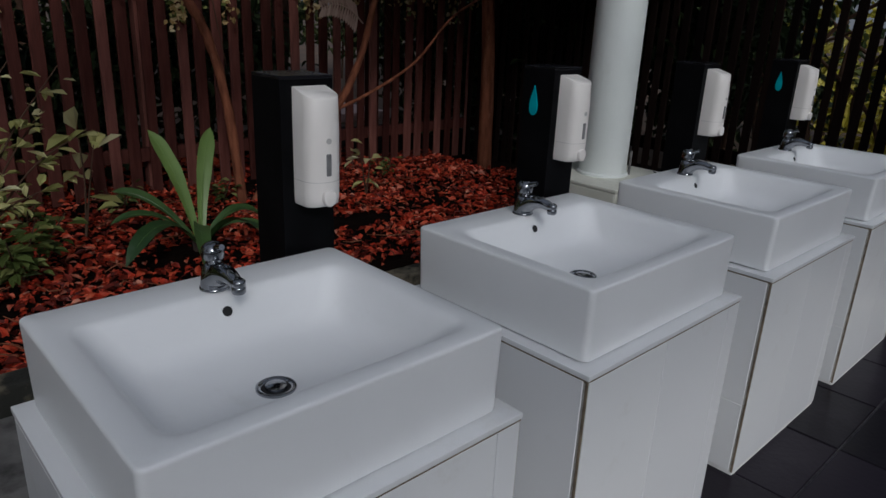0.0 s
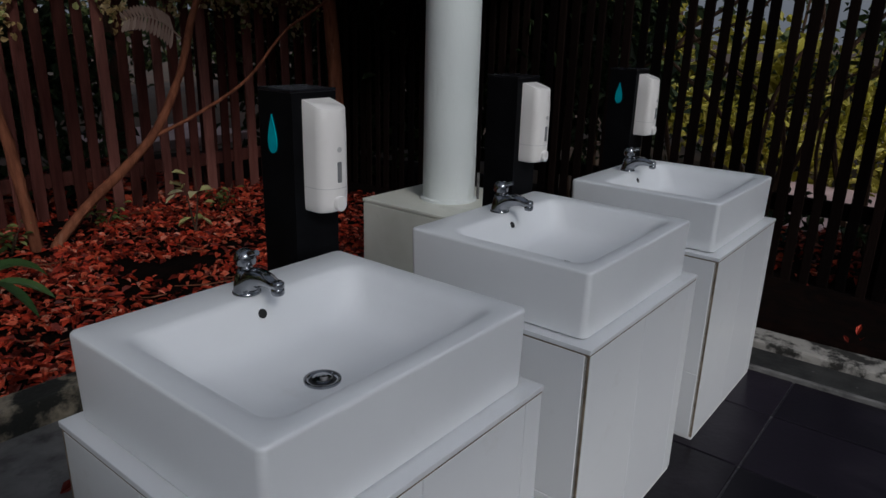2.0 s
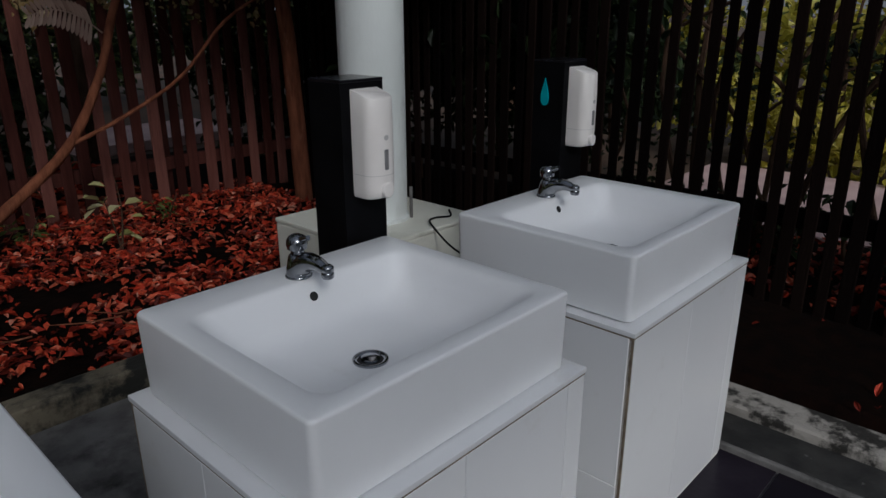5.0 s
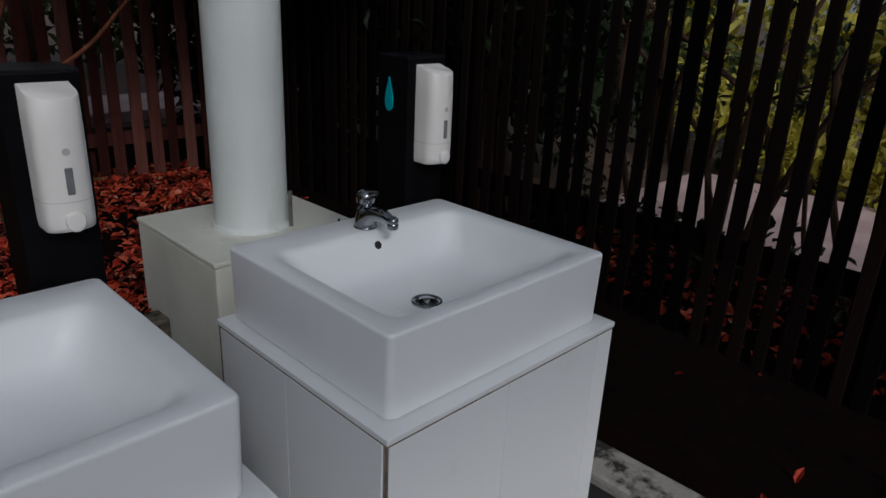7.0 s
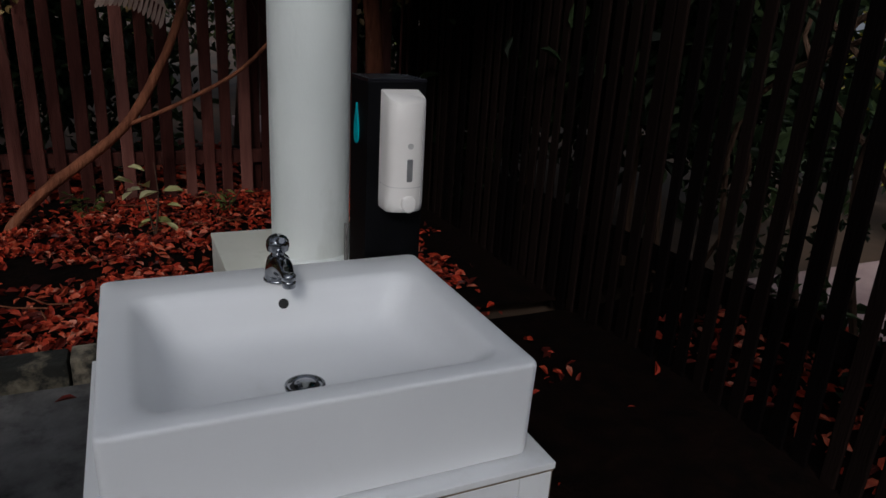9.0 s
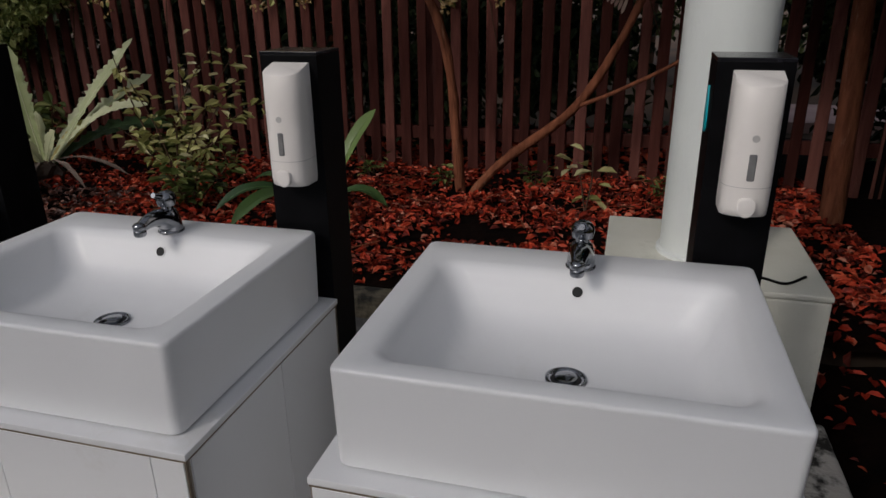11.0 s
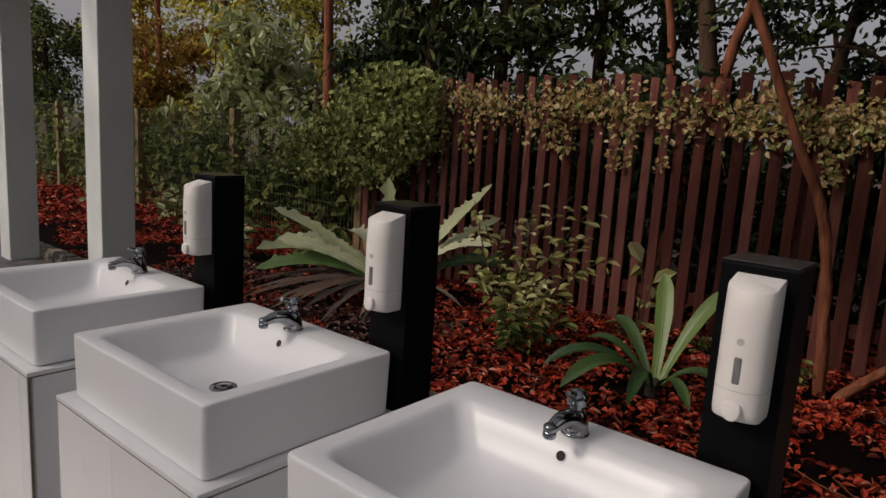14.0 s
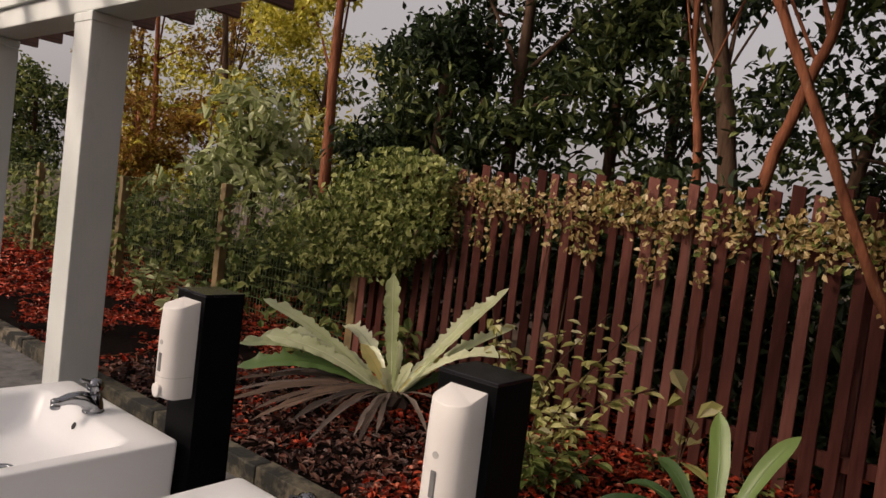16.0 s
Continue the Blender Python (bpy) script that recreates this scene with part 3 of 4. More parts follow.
def build_tap():
    ob = thing("tap", "chrome basin tap with a domed lever handle", "tap", (0, 0.447, 0.8195), group="chrome taps")
    part("base_ring", loops([disc((0, 0, 0), 0.0275, 24), disc((0, 0, 0.003), 0.0275, 24), disc((0, 0, 0.005), 0.025, 24)]), CHROME, ob, smooth=True)
    part("body", loops([disc((0, 0, 0.004), 0.0255, 24), disc((0, -0.001, 0.018), 0.0245, 24), disc((0, -0.003, 0.034), 0.0225, 24),
                        disc((0, -0.003, 0.045), 0.0195, 24), disc((0, -0.002, 0.050), 0.014, 24)]), CHROME, ob, smooth=True)
    line = smooth_line([(0, -0.004, 0.020), (0, -0.030, 0.037), (0, -0.062, 0.042), (0, -0.094, 0.036)], 6)
    spout = part("spout", tube(line, [0.0245 - 0.0130 * min(1, 1.1 * i / len(line)) for i in range(len(line))], 16), CHROME, ob, smooth=True)
    part("aerator", loops([disc((0, -0.096, 0.020), 0.0105, 18), disc((0, -0.096, 0.023), 0.0125, 18), disc((0, -0.096, 0.031), 0.0125, 18), disc((0, -0.096, 0.033), 0.011, 18),
                           disc((0, -0.096, 0.035), 0.0125, 18), disc((0, -0.096, 0.043), 0.0125, 18), disc((0, -0.096, 0.047), 0.008, 18)]), CHROME, spout, smooth=True)
    part("neck", loops([disc((0, -0.001, 0.0495), 0.0135, 22), disc((0, -0.001, 0.060), 0.0125, 22)]), CHROME, ob, smooth=True)
    cap = part("handle", loops([disc((0, -0.001, 0.0565), 0.014, 22), disc((0, -0.001, 0.0585), 0.0195, 22), disc((0, -0.001, 0.068), 0.0215, 22), disc((0, -0.001, 0.077), 0.0205, 22),
                                disc((0, -0.001, 0.084), 0.016, 22), disc((0, -0.001, 0.088), 0.009, 22), disc((0, -0.001, 0.089), 0.003, 22)]), CHROME, ob, "domed chrome handle", True)
    lever = [(0, -0.012, 0.078), (0, -0.026, 0.084), (0, -0.040, 0.089)]
    part("lever", tube(lever, [0.0075, 0.0065, 0.0055], 12), CHROME, cap, "short chrome lever", True)
    return ob


def build_post(drop):
    label = "square black metal post with a teal water drop" if drop else "plain square black metal post beside a basin"
    ob = thing("black_post", label, "post", group="dispenser posts")
    part("shaft", block(-0.0625, 0.0625, 0, 0.112, -0.01, 1.178, 0.0015), BLACK_METAL, ob)
    part("cap", block(-0.0627, 0.0627, -0.0002, 0.1122, 1.1782, 1.185, 0.001), BLACK_GLOSS, ob)
    if drop:
        ring = []
        for i in range(40):
            a = 2 * math.pi * i / 40
            ring.append((0.0205 * math.sin(a) * math.sin(a / 2) ** 1.5, 0.042 * math.cos(a)))
        bm = loops([[(-0.0660, 0.066 + y, 1.088 + z) for y, z in ring], [(-0.0625, 0.066 + y, 1.088 + z) for y, z in ring]])
        part("water_drop", bm, TEAL, ob, "teal water drop sign")
    return ob


def dispenser_ring(z, depth=0.070, half=0.0405, top=0.0):
    """A flat back, straight flanks and a gently bowed front; top: how far the ring falls from back to front."""
    pts = [(half, 0.0, z), (half, -0.036, z)]
    for i in range(1, 12):
        a = math.pi * i / 12
        pts.append((half * math.cos(a) * (1 if i == 6 else 1 - 0.04 * math.sin(a)), -0.036 - (depth - 0.036) * math.sin(a) ** 0.8, z))
    pts += [(-half, -0.036, z), (-half, 0.0, z)]
    return [(x, y, z + top * y / 0.07) for x, y, z in pts]


def build_dispenser():
    ob = thing("soap_dispenser", "cream plastic wall soap dispenser on a black post", "soap dispenser", group="soap dispensers")
    rings = [dispenser_ring(0.924, 0.058, 0.038), dispenser_ring(0.927, 0.064, 0.0395), dispenser_ring(0.94, 0.068), dispenser_ring(0.97),
             dispenser_ring(1.09, 0.070), dispenser_ring(1.1625, 0.066, 0.040, 0.020), dispenser_ring(1.1645, 0.0645, 0.039, 0.020)]
    part("body", loops(rings), PLASTIC, ob, smooth=True)
    front = -0.0695
    part("seam", loops([dispenser_ring(0.9775, 0.0704, 0.0408), dispenser_ring(0.9785, 0.0704, 0.0408)], False, False), MARK, ob, "thin seam line")
    button = [[(0.0155 * math.cos(radians(a)) * k, front + 0.012 - h, 0.944 + (0.017 if a < 180 else 0.0175) * math.copysign(abs(math.sin(radians(a))) ** (0.5 if a < 180 else 1), math.sin(radians(a))) * k)
               for a in range(0, 360, 15)] for k, h in ((1, 0), (1, 0.0155), (0.94, 0.0175), (0.8, 0.018))]
    part("push_button", loops(button), PLASTIC, ob, "cream rounded push button", True)
    part("level_window", block(-0.0062, 0.0062, front - 0.0022, front + 0.01, 0.990, 1.036, 0.002, segments=1), GREY_PLASTIC, ob, "dark level window")
    part("emblem", loops([disc((0, front - 0.0012, 1.062), 0.006, 16, (0, -1, 0)), disc((0, front + 0.004, 1.062), 0.006, 16, (0, -1, 0))]), MARK, ob, "small round grey mark")
    return ob


makers = [build_pedestal(), build_basin(), build_tap(), build_dispenser()]
makers[3].location = (0.268, 0.538, 0)
for k in range(1, 4):
    for ob in makers:
        copy_thing(ob, Matrix.Translation(Vector((k * PITCH, 0, 0)) + ob.location))
for k in range(4):
    ob = build_post(k in (1, 3))
    ob.location = (k * PITCH + 0.263, 0.538, 0)


# ---- fallen leaves ----
def litter(name, count, x0, x1, y0, y1, z, size, label, keep=None, mat=None):
    x, y = rng.uniform(x0, x1, count), rng.uniform(y0, y1, count)
    if keep is not None:
        ok = keep(x, y)
        x, y = x[ok], y[ok]
    n = len(x)
    h = np.array([0.05 * noise.noise((a * 1.1, b * 1.1, 3)) + 0.02 * noise.noise((a * 5, b * 5, 1)) for a, b in zip(x, y)])
    pos = np.stack([x, y, z + h + rng.uniform(0.0, 0.03, n)], axis=1)
    way = rng.normal(size=(n, 3)) * (1, 1, 0.33)
    up = rng.normal(size=(n, 3)) * 0.42 + (0, 0, 1)
    s = size * rng.uniform(0.5, 1.5, n)
    me = leaves_mesh(name, pos, way, up, s, s * rng.uniform(0.35, 0.65, n), mat or LITTER, 0.3)
    return tagged(put(name, me), label, "leaves", kind="stuff")


litter("fallen_leaves", 48000, -6.5, 4.3, KERB_Y + 0.12, 4.2, 0.05, 0.046, "thick carpet of dry red and brown leaves",
       lambda x, y: np.array([rng.random() < (-0.5 if a > 3.85 else 0.12 if a < -0.5 and b < 2.9 else 0.38 if a < -0.8 else 0.62) + 1.1 * noise.noise((a * 1.9, b * 2.4, 9)) for a, b in zip(x, y)]))
litter("fallen_leaves", 9000, -17, -6.3, KERB_Y + 0.12, 4.2, 0.05, 0.07, "brown leaf carpet along the wire fence")
litter("fallen_leaves", 5000, -20, 3.2, 4.1, 5.9, 0.05, 0.10, "dry brown leaves under the trees")
litter("fallen_leaves", 70, 3.34, 3.85, 1.0, KERB_Y + 0.1, 0.045, 0.045, "red fallen leaves at the corner of the bed")
litter("fallen_leaves", 34, 3.34, 4.2, -4, KERB_Y, 0.045, 0.042, "scattered dry leaves on dark soil")
litter("fallen_leaves", 2200, 4.3, 5.3, -5, 1.4, 0.045, 0.055, "red fallen leaves on the ground behind the side fence")
litter("fallen_leaves", 26, -2.5, 3.0, 0.7, KERB_Y - 0.05, 0.008, 0.05, "few dry leaves on the concrete strip")

litter("fallen_leaves", 2600, -3.2, -0.35, KERB_Y + 0.14, 3.0, 0.05, 0.05, "dark brown rotting leaves before the large fern", mat=LITTER_BROWN)
twigs = bmesh.new()
for i in range(150):
    x, y, a, s = rng.uniform(-5, 3), rng.uniform(KERB_Y + 0.2, 3.9), rng.uniform(0, 3.1), rng.uniform(0.06, 0.28)
    ends = [Vector((x + math.cos(a) * s * k, y + math.sin(a) * s * k + 0.02 * math.sin(9 * k + i), 0.085 + 0.03 * rng.random())) for k in (-0.5, 0.0, 0.5)]
    stick = tube(ends, [0.004, 0.0035, 0.002], 5)
    bent = bpy.data.meshes.new("twig")
    stick.to_mesh(bent)
    stick.free()
    twigs.from_mesh(bent)
    bpy.data.meshes.remove(bent)
tagged(part("dry_twigs", twigs, BARK_RED, None), "thin dry brown twigs among the fallen leaves", "twigs", kind="stuff")


# ---- plants in the bed ----
def frond(name, base, tip, arch, width, mat, parent, face=(0.25, -0.5, 0.8), wave=0.0, seed=0, fold=0.2, steps=26, waist=0.3, side=(0, 0, 0), blunt=0.72):
    """A long leaf along an arched line from base to tip, its broad side turned to face, with rippled edges."""
    r = random.Random(seed)
    a, c = Vector(base), Vector(tip)
    b = (a + c) / 2 + Vector((0, 0, arch)) + Vector(side)
    bm = bmesh.new()
    rows = []
    ph = r.uniform(0, 6)
    for i in range(steps + 1):
        t = i / steps
        p = a * (1 - t) ** 2 + b * 2 * t * (1 - t) + c * t * t
        w = ((b - a) * (1 - t) + (c - b) * t).normalized()
        across = w.cross(Vector(face)).normalized()
        up = across.cross(w).normalized()
        half = width * 0.5 * (waist + (1 - waist) * min(1, t * 1.9) ** 1.3) * (1 if t < blunt else max(0.05, 1 - ((t - blunt) / (1 - blunt)) ** 2.4))
        l, m = wave * math.sin(ph + i * 0.9) * 0.5 + wave * r.uniform(-0.8, 0.8), wave * math.sin(ph * 2 + i * 1.1) * 0.5 + wave * r.uniform(-0.8, 0.8)
        rows.append([bm.verts.new(p - across * half * (1 + l) + up * half * (fold + l)), bm.verts.new(p - across * half * 0.5 + up * half * fold * 0.4), bm.verts.new(p),
                     bm.verts.new(p + across * half * 0.5 + up * half * fold * 0.4), bm.verts.new(p + across * half * (1 + m) + up * half * (fold + m))])
    for q, n in zip(rows, rows[1:]):
        for k in range(4):
            bm.faces.new((q[k], q[k + 1], n[k + 1], n[k]))
    leaf = part(name, bm, mat, parent, smooth=True)
    rib = smooth_line([a * (1 - t) ** 2 + b * 2 * t * (1 - t) + c * t * t + Vector((0, 0, 0.001)) for t in (0, 0.25, 0.5, 0.75, 0.97)], 3)
    part("midrib", tube(rib, taper(len(rib), width * 0.05, width * 0.012), 5), mat, leaf, smooth=True)
    return leaf


def birds_nest_fern(at, label):
    ob = thing("large_fern", label, "fern", at)
    pale = [((-0.15, 0.03, 0.93), 0.0, (0.5, -0.8, 0.1)), ((0.60, 0.38, 0.94), 0.05, (-0.1, -0.7, 0.7)), ((-0.89, -0.50, 0.63), 0.13, (0.5, -0.3, 0.8)), ((0.62, 0.50, 0.68), 0.13, (0.1, -0.6, 0.8)),
            ((0.72, 0.28, 0.50), 0.26, (0.1, -0.5, 0.9)), ((-0.55, 0.45, 0.75), 0.1, (0.4, -0.6, 0.6)), ((0.25, 0.65, 0.78), 0.1, (0.1, -0.8, 0.6))]
    for i, (tip, arch, face) in enumerate(pale):
        frond("frond", (tip[0] * 0.06, tip[1] * 0.06, 0.10), tip, arch, 0.092, FROND, ob, face, 0.30, i, steps=50, waist=0.5, blunt=0.86)
    green = [((-0.95, -0.62, 0.30), 0.30), ((-0.78, -0.74, 0.18), 0.26), ((-1.00, -0.25, 0.34), 0.26), ((-0.66, -0.62, 0.42), 0.16), ((-0.85, 0.30, 0.40), 0.25), ((0.70, 0.55, 0.30), 0.25)]
    for i, (tip, arch) in enumerate(green):
        frond("frond", (tip[0] * 0.06, tip[1] * 0.06, 0.09), tip, arch, 0.12, FROND_GREEN if i in (1, 5) else FROND, ob, (0.45, -0.4, 0.8), 0.34, 20 + i, steps=40, waist=0.45, blunt=0.84)
    young = [((-0.22, -0.14, 0.42), 0.05), ((0.20, -0.05, 0.36), 0.06), ((-0.08, 0.10, 0.46), 0.0), ((0.28, 0.20, 0.40), 0.05), ((-0.34, 0.06, 0.36), 0.08), ((0.05, -0.20, 0.30), 0.05)]
    for i, (tip, arch) in enumerate(young):
        frond("frond", (tip[0] * 0.1, tip[1] * 0.1, 0.10), tip, arch, 0.085, FROND if i % 3 else FROND_YELLOW, ob, (0.3, -0.6, 0.5), 0.15, 30 + i)
    dead = [(0.40, -0.55), (0.15, -0.75), (-0.15, -0.82), (-0.38, -0.70), (-0.60, -0.62), (-0.78, -0.46), (0.55, -0.25), (-0.05, -0.55), (-0.50, -0.88), (0.62, 0.1), (-0.28, -0.95), (-0.08, -1.10), (0.28, -0.98), (0.5, -0.8), (-0.45, -1.05), (-0.72, -0.85), (-0.9, -0.7), (0.05, -0.92), (0.36, -0.7), (-0.62, -0.35), (-0.2, -0.62), (-1.0, -0.3)]
    for i, (x, y) in enumerate(dead):
        frond("dead_frond", (x * 0.08, y * 0.08, 0.12), (x, y, 0.03 + 0.02 * (i % 3)), 0.16, 0.034 + 0.01 * (i % 3), FROND_DEAD if i % 3 else FROND_GREY, ob, (0.2, -0.3, 1), 0.22, 40 + i, steps=16)
    part("root_ball", tube([(0, 0, -0.03), (0, 0, 0.05), (0, 0, 0.10), (0, 0, 0.13)], [0.13, 0.12, 0.08, 0.03], 14, 0.2, 3), FROND_DEAD, ob)
    return ob


birds_nest_fern((-1.33, 3.12, 0.06), "large pale green fern with long wavy fronds")

strap = thing("strap_leaf_plant", "dark green plant with broad strap leaves", "plant", (0.97, 2.76, 0.07))
for i, (tip, arch, wide, face, bow) in enumerate([((-0.12, 0.29, 0.59), 0.10, 0.095, (0.25, -0.9, 0.1), (0.03, 0, 0)), ((0.24, 0.32, 0.57), 0.12, 0.085, (-0.15, -0.85, 0.45), (-0.02, 0, 0)),
                                                  ((-0.36, 0.22, 0.30), 0.16, 0.075, (0.2, -0.5, 0.8), (0, 0, 0)), ((-0.50, -0.32, 0.08), 0.30, 0.085, (0.1, -0.3, 1), (0, 0, 0)),
                                                  ((-0.24, -0.58, 0.10), 0.30, 0.08, (0.4, -0.1, 1), (0, 0, 0)), ((0.40, 0.02, 0.07), 0.24, 0.075, (-0.2, -0.3, 1), (0, 0, 0)),
                                                  ((0.30, -0.30, 0.07), 0.20, 0.06, (0, -0.2, 1), (0, 0, 0)), ((-0.44, 0.04, 0.18), 0.20, 0.06, (0.1, -0.3, 1), (0, 0, 0)),
                                                  ((0.12, -0.60, 0.12), 0.28, 0.065, (0.4, -0.2, 1), (0, 0, 0))]):
    frond("leaf", (tip[0] * 0.06, tip[1] * 0.06, 0.02), tip, arch, wide, LEAF_STRAP if i < 2 else FROND_GREEN, strap, face, 0.025, 80 + i, 0.28, 18, 0.42, bow)
part("stem", tube([(0, 0, -0.04), (0, 0, 0.03), (0, 0, 0.07)], [0.04, 0.045, 0.02], 10, 0.1, 2), FROND_DEAD, strap)


def shrub(at, stems, leaf, count, mat, label, spread=0.05, name="shrub"):
    """Thin stems with leaves set along them."""
    ob = thing(name, label, "shrub", at)
    pos, ways = [], []
    for i, (tip, lean) in enumerate(stems):
        line = smooth_line([(0, 0, -0.03), Vector(tip) * 0.5 + Vector(lean), tip], 6)
        part("stem", tube(line, taper(len(line), 0.007, 0.0025), 6), BARK_DARK, ob, smooth=True)
        for j in range(count):
            t = rng.uniform(0.25, 1.0)
            p = line[int(t * (len(line) - 1))]
            side_way = Vector(rng.normal(size=3)) * 1.0
            side_way.z *= 0.35
            pos.append(p + side_way.normalized() * (leaf * 0.55 + rng.uniform(0, spread)))
            ways.append(side_way)
    n = len(pos)
    up = rng.normal(size=(n, 3)) * 0.35 + (0, 0, 1)
    s = leaf * rng.uniform(0.7, 1.3, n)
    tagged(put("leaves", leaves_mesh("leaves", pos, ways, up, s, s * 0.48, mat), ob), kind="stuff")
    return ob


shrub((-0.12, 2.95, 0.06), [((0.36, 0.05, 0.97), (-0.12, 0, 0.05)), ((0.08, 0.08, 1.06), (0, 0.04, 0)), ((0.48, 0.05, 0.76), (0.02, 0, 0.08)), ((0.66, 0.05, 0.64), (0.02, 0, 0.12)), ((-0.24, 0.0, 0.72), (0.05, 0, 0)), ((0.22, -0.05, 0.46), (0, 0, 0.05)), ((-0.3, -0.1, 0.45), (0, 0, 0.08)), ((0.4, -0.1, 0.40), (0, 0, 0.08)), ((-0.42, 0.1, 0.86), (-0.06, 0, 0.1)), ((0.55, 0.0, 0.95), (0.0, 0, 0.1))], 0.080, 26, LEAF_SHRUB, "leggy shrub with pale green leaves before the fence")
shrub((0.10, 2.75, 0.05), [((0.1, 0, 0.3), (0, 0, 0)), ((-0.15, 0.05, 0.32), (0, 0, 0)), ((0.25, 0.1, 0.28), (0, 0, 0)), ((-0.05, -0.12, 0.25), (0, 0, 0))], 0.08, 34, LEAF_MID, "low bushy green shrub among fallen leaves")
shrub((0.56, 3.35, 0.06), [((0.02, 0, 0.62), (0.02, 0, 0)), ((0.1, 0, 0.5), (0, 0, 0))], 0.15, 5, LEAF_SHRUB, "slender seedling with a few pale leaves", name="seedling")
shrub((2.45, 3.25, 0.06), [((0.02, 0, 0.40), (0.02, 0, 0)), ((-0.06, 0, 0.3), (0, 0, 0))], 0.11, 6, LEAF_SHRUB, "slender seedling with yellowish leaves", name="seedling")
for x, y, h in ((-2.6, 3.4, 0.4), (-3.4, 3.0, 0.35), (-1.9, 3.75, 0.5), (-4.4, 3.3, 0.45), (-5.4, 3.5, 0.5), (-0.7, 3.65, 0.4), (-6.6, 3.2, 0.4)):
    shrub((x, y, 0.05), [((0.15, 0, h), (0, 0, 0)), ((-0.15, 0.05, h * 0.9), (0, 0, 0)), ((0.0, 0.15, h * 0.8), (0, 0, 0)), ((0.1, -0.2, h * 0.7), (0, 0, 0))], 0.13, 16, LEAF_BIG if x < -3 else LEAF_MID, "small leafy shrub in the planting bed")
for x, y in ((1.5, 3.6), (0.35, 3.72), (2.1, 3.7), (-0.2, 3.7), (0.9, 3.75), (2.9, 3.6)):
    shrub((x, y, 0.05), [((0.08, 0, 0.16), (0, 0, 0)), ((-0.09, 0.03, 0.14), (0, 0, 0)), ((0.0, -0.1, 0.12), (0, 0, 0))], 0.055, 12, LEAF_MID, "low green seedlings at the foot of the fence", name="seedlings")

# ---- the slim tree in the bed ----
tree = thing("slim_tree", "slim reddish-barked tree with forked leaning trunks", "tree", (1.65, 3.53, 0.0))
line = smooth_line([(-0.03, 0, -0.05), (-0.07, 0.02, 0.45), (-0.11, 0.04, 0.8), (-0.19, 0.05, 1.12), (-0.33, 0.05, 1.40), (-0.58, 0.05, 1.98), (-0.84, 0.04, 2.58), (-1.15, 0.0, 3.3), (-1.5, 0.1, 4.5)], 5)
part("trunk", tube(line, taper(len(line), 0.035, 0.022), 10, 0.16, 4), BARK_RED, tree, smooth=True)
line = smooth_line([(0.02, 0, -0.04), (0.12, -0.02, 0.12), (0.33, -0.05, 0.33), (0.68, -0.05, 0.615), (0.90, -0.05, 0.96), (1.06, 0.0, 1.32), (1.22, 0.02, 1.75), (1.3, 0.1, 2.5), (1.5, 0.2, 3.4)], 5)
part("trunk", tube(line, taper(len(line), 0.034, 0.016), 10, 0.16, 5), BARK_RED, tree, smooth=True)
line = smooth_line([(0.68, -0.05, 0.62), (0.98, -0.13, 0.76), (1.33, -0.19, 0.97), (1.63, -0.23, 1.28), (1.98, -0.30, 1.52), (2.28, -0.25, 1.9)], 5)
part("branch", tube(line, taper(len(line), 0.013, 0.008), 8, 0.06, 6), BARK_RED, tree, smooth=True)
# This crown is unseen, added overhead to shade the fence and the bed.
tagged(put("crown", cloud_leaves("crown", rng, [((-1.8, 0.1, 4.9), (1.1, 0.9, 0.6)), ((-1.0, -0.7, 4.6), (1.0, 0.8, 0.5)), ((0.1, -0.6, 4.4), (1.0, 0.8, 0.5)), ((1.1, -0.6, 4.3), (1.0, 0.8, 0.5)), ((1.9, -0.2, 4.2), (0.9, 0.8, 0.5)), ((-0.2, -1.2, 3.5), (0.9, 0.7, 0.35)), ((0.8, -1.1, 3.3), (0.9, 0.8, 0.4)), ((1.7, -1.2, 3.3), (0.9, 0.8, 0.4)), ((2.5, -0.8, 3.4), (0.8, 0.9, 0.4)), ((1.9, 0.3, 3.5), (0.9, 0.8, 0.4)), ((0.3, 0.5, 4.9), (1.1, 0.9, 0.6)), ((1.4, 0.6, 4.3), (1.0, 0.9, 0.6))], 24000, 0.16, LEAF_DARK), tree))
frond_twig = thing("hanging_frond", "dry pinkish fern frond hanging by the tree trunk", "frond", (2.46, 3.56, 1.31))
spine = smooth_line([(0.20, 0.02, -0.09), (0.08, 0, 0.0), (-0.06, -0.01, 0.035), (-0.20, -0.03, 0.0)], 6)
part("midrib", tube(spine, taper(len(spine), 0.005, 0.002), 6), FROND_PINK, frond_twig)
for s in range(3, len(spine) - 1):
    reach = 0.12 * (1 - 0.55 * s / len(spine))
    for sign in (-1, 1):
        tip = spine[s] + Vector((-0.035, -0.01, reach * sign * 0.95 - 0.01))
        frond("leaflet", spine[s], tip, -0.008, 0.021, FROND_PINK, frond_twig, (-0.25, -1, 0.15), 0.05, 200 + s, 0.15, 7, 0.6)

# ---- ivy ----
def ivy(name, count, sampler, size, mat, label):
    pos = np.array([sampler() for _ in range(count)])
    way = rng.normal(size=(count, 3)) * (1, 0.5, 0.8) + (0, -0.3, -0.7)
    up = rng.normal(size=(count, 3)) * 0.5 + (0, -0.9, 0.5)
    s = size * rng.uniform(0.6, 1.35, count)
    return tagged(put(name, leaves_mesh(name, pos, way, up, s, s * rng.uniform(0.5, 0.75, count), mat, 0.2)), label, "ivy", kind="stuff")


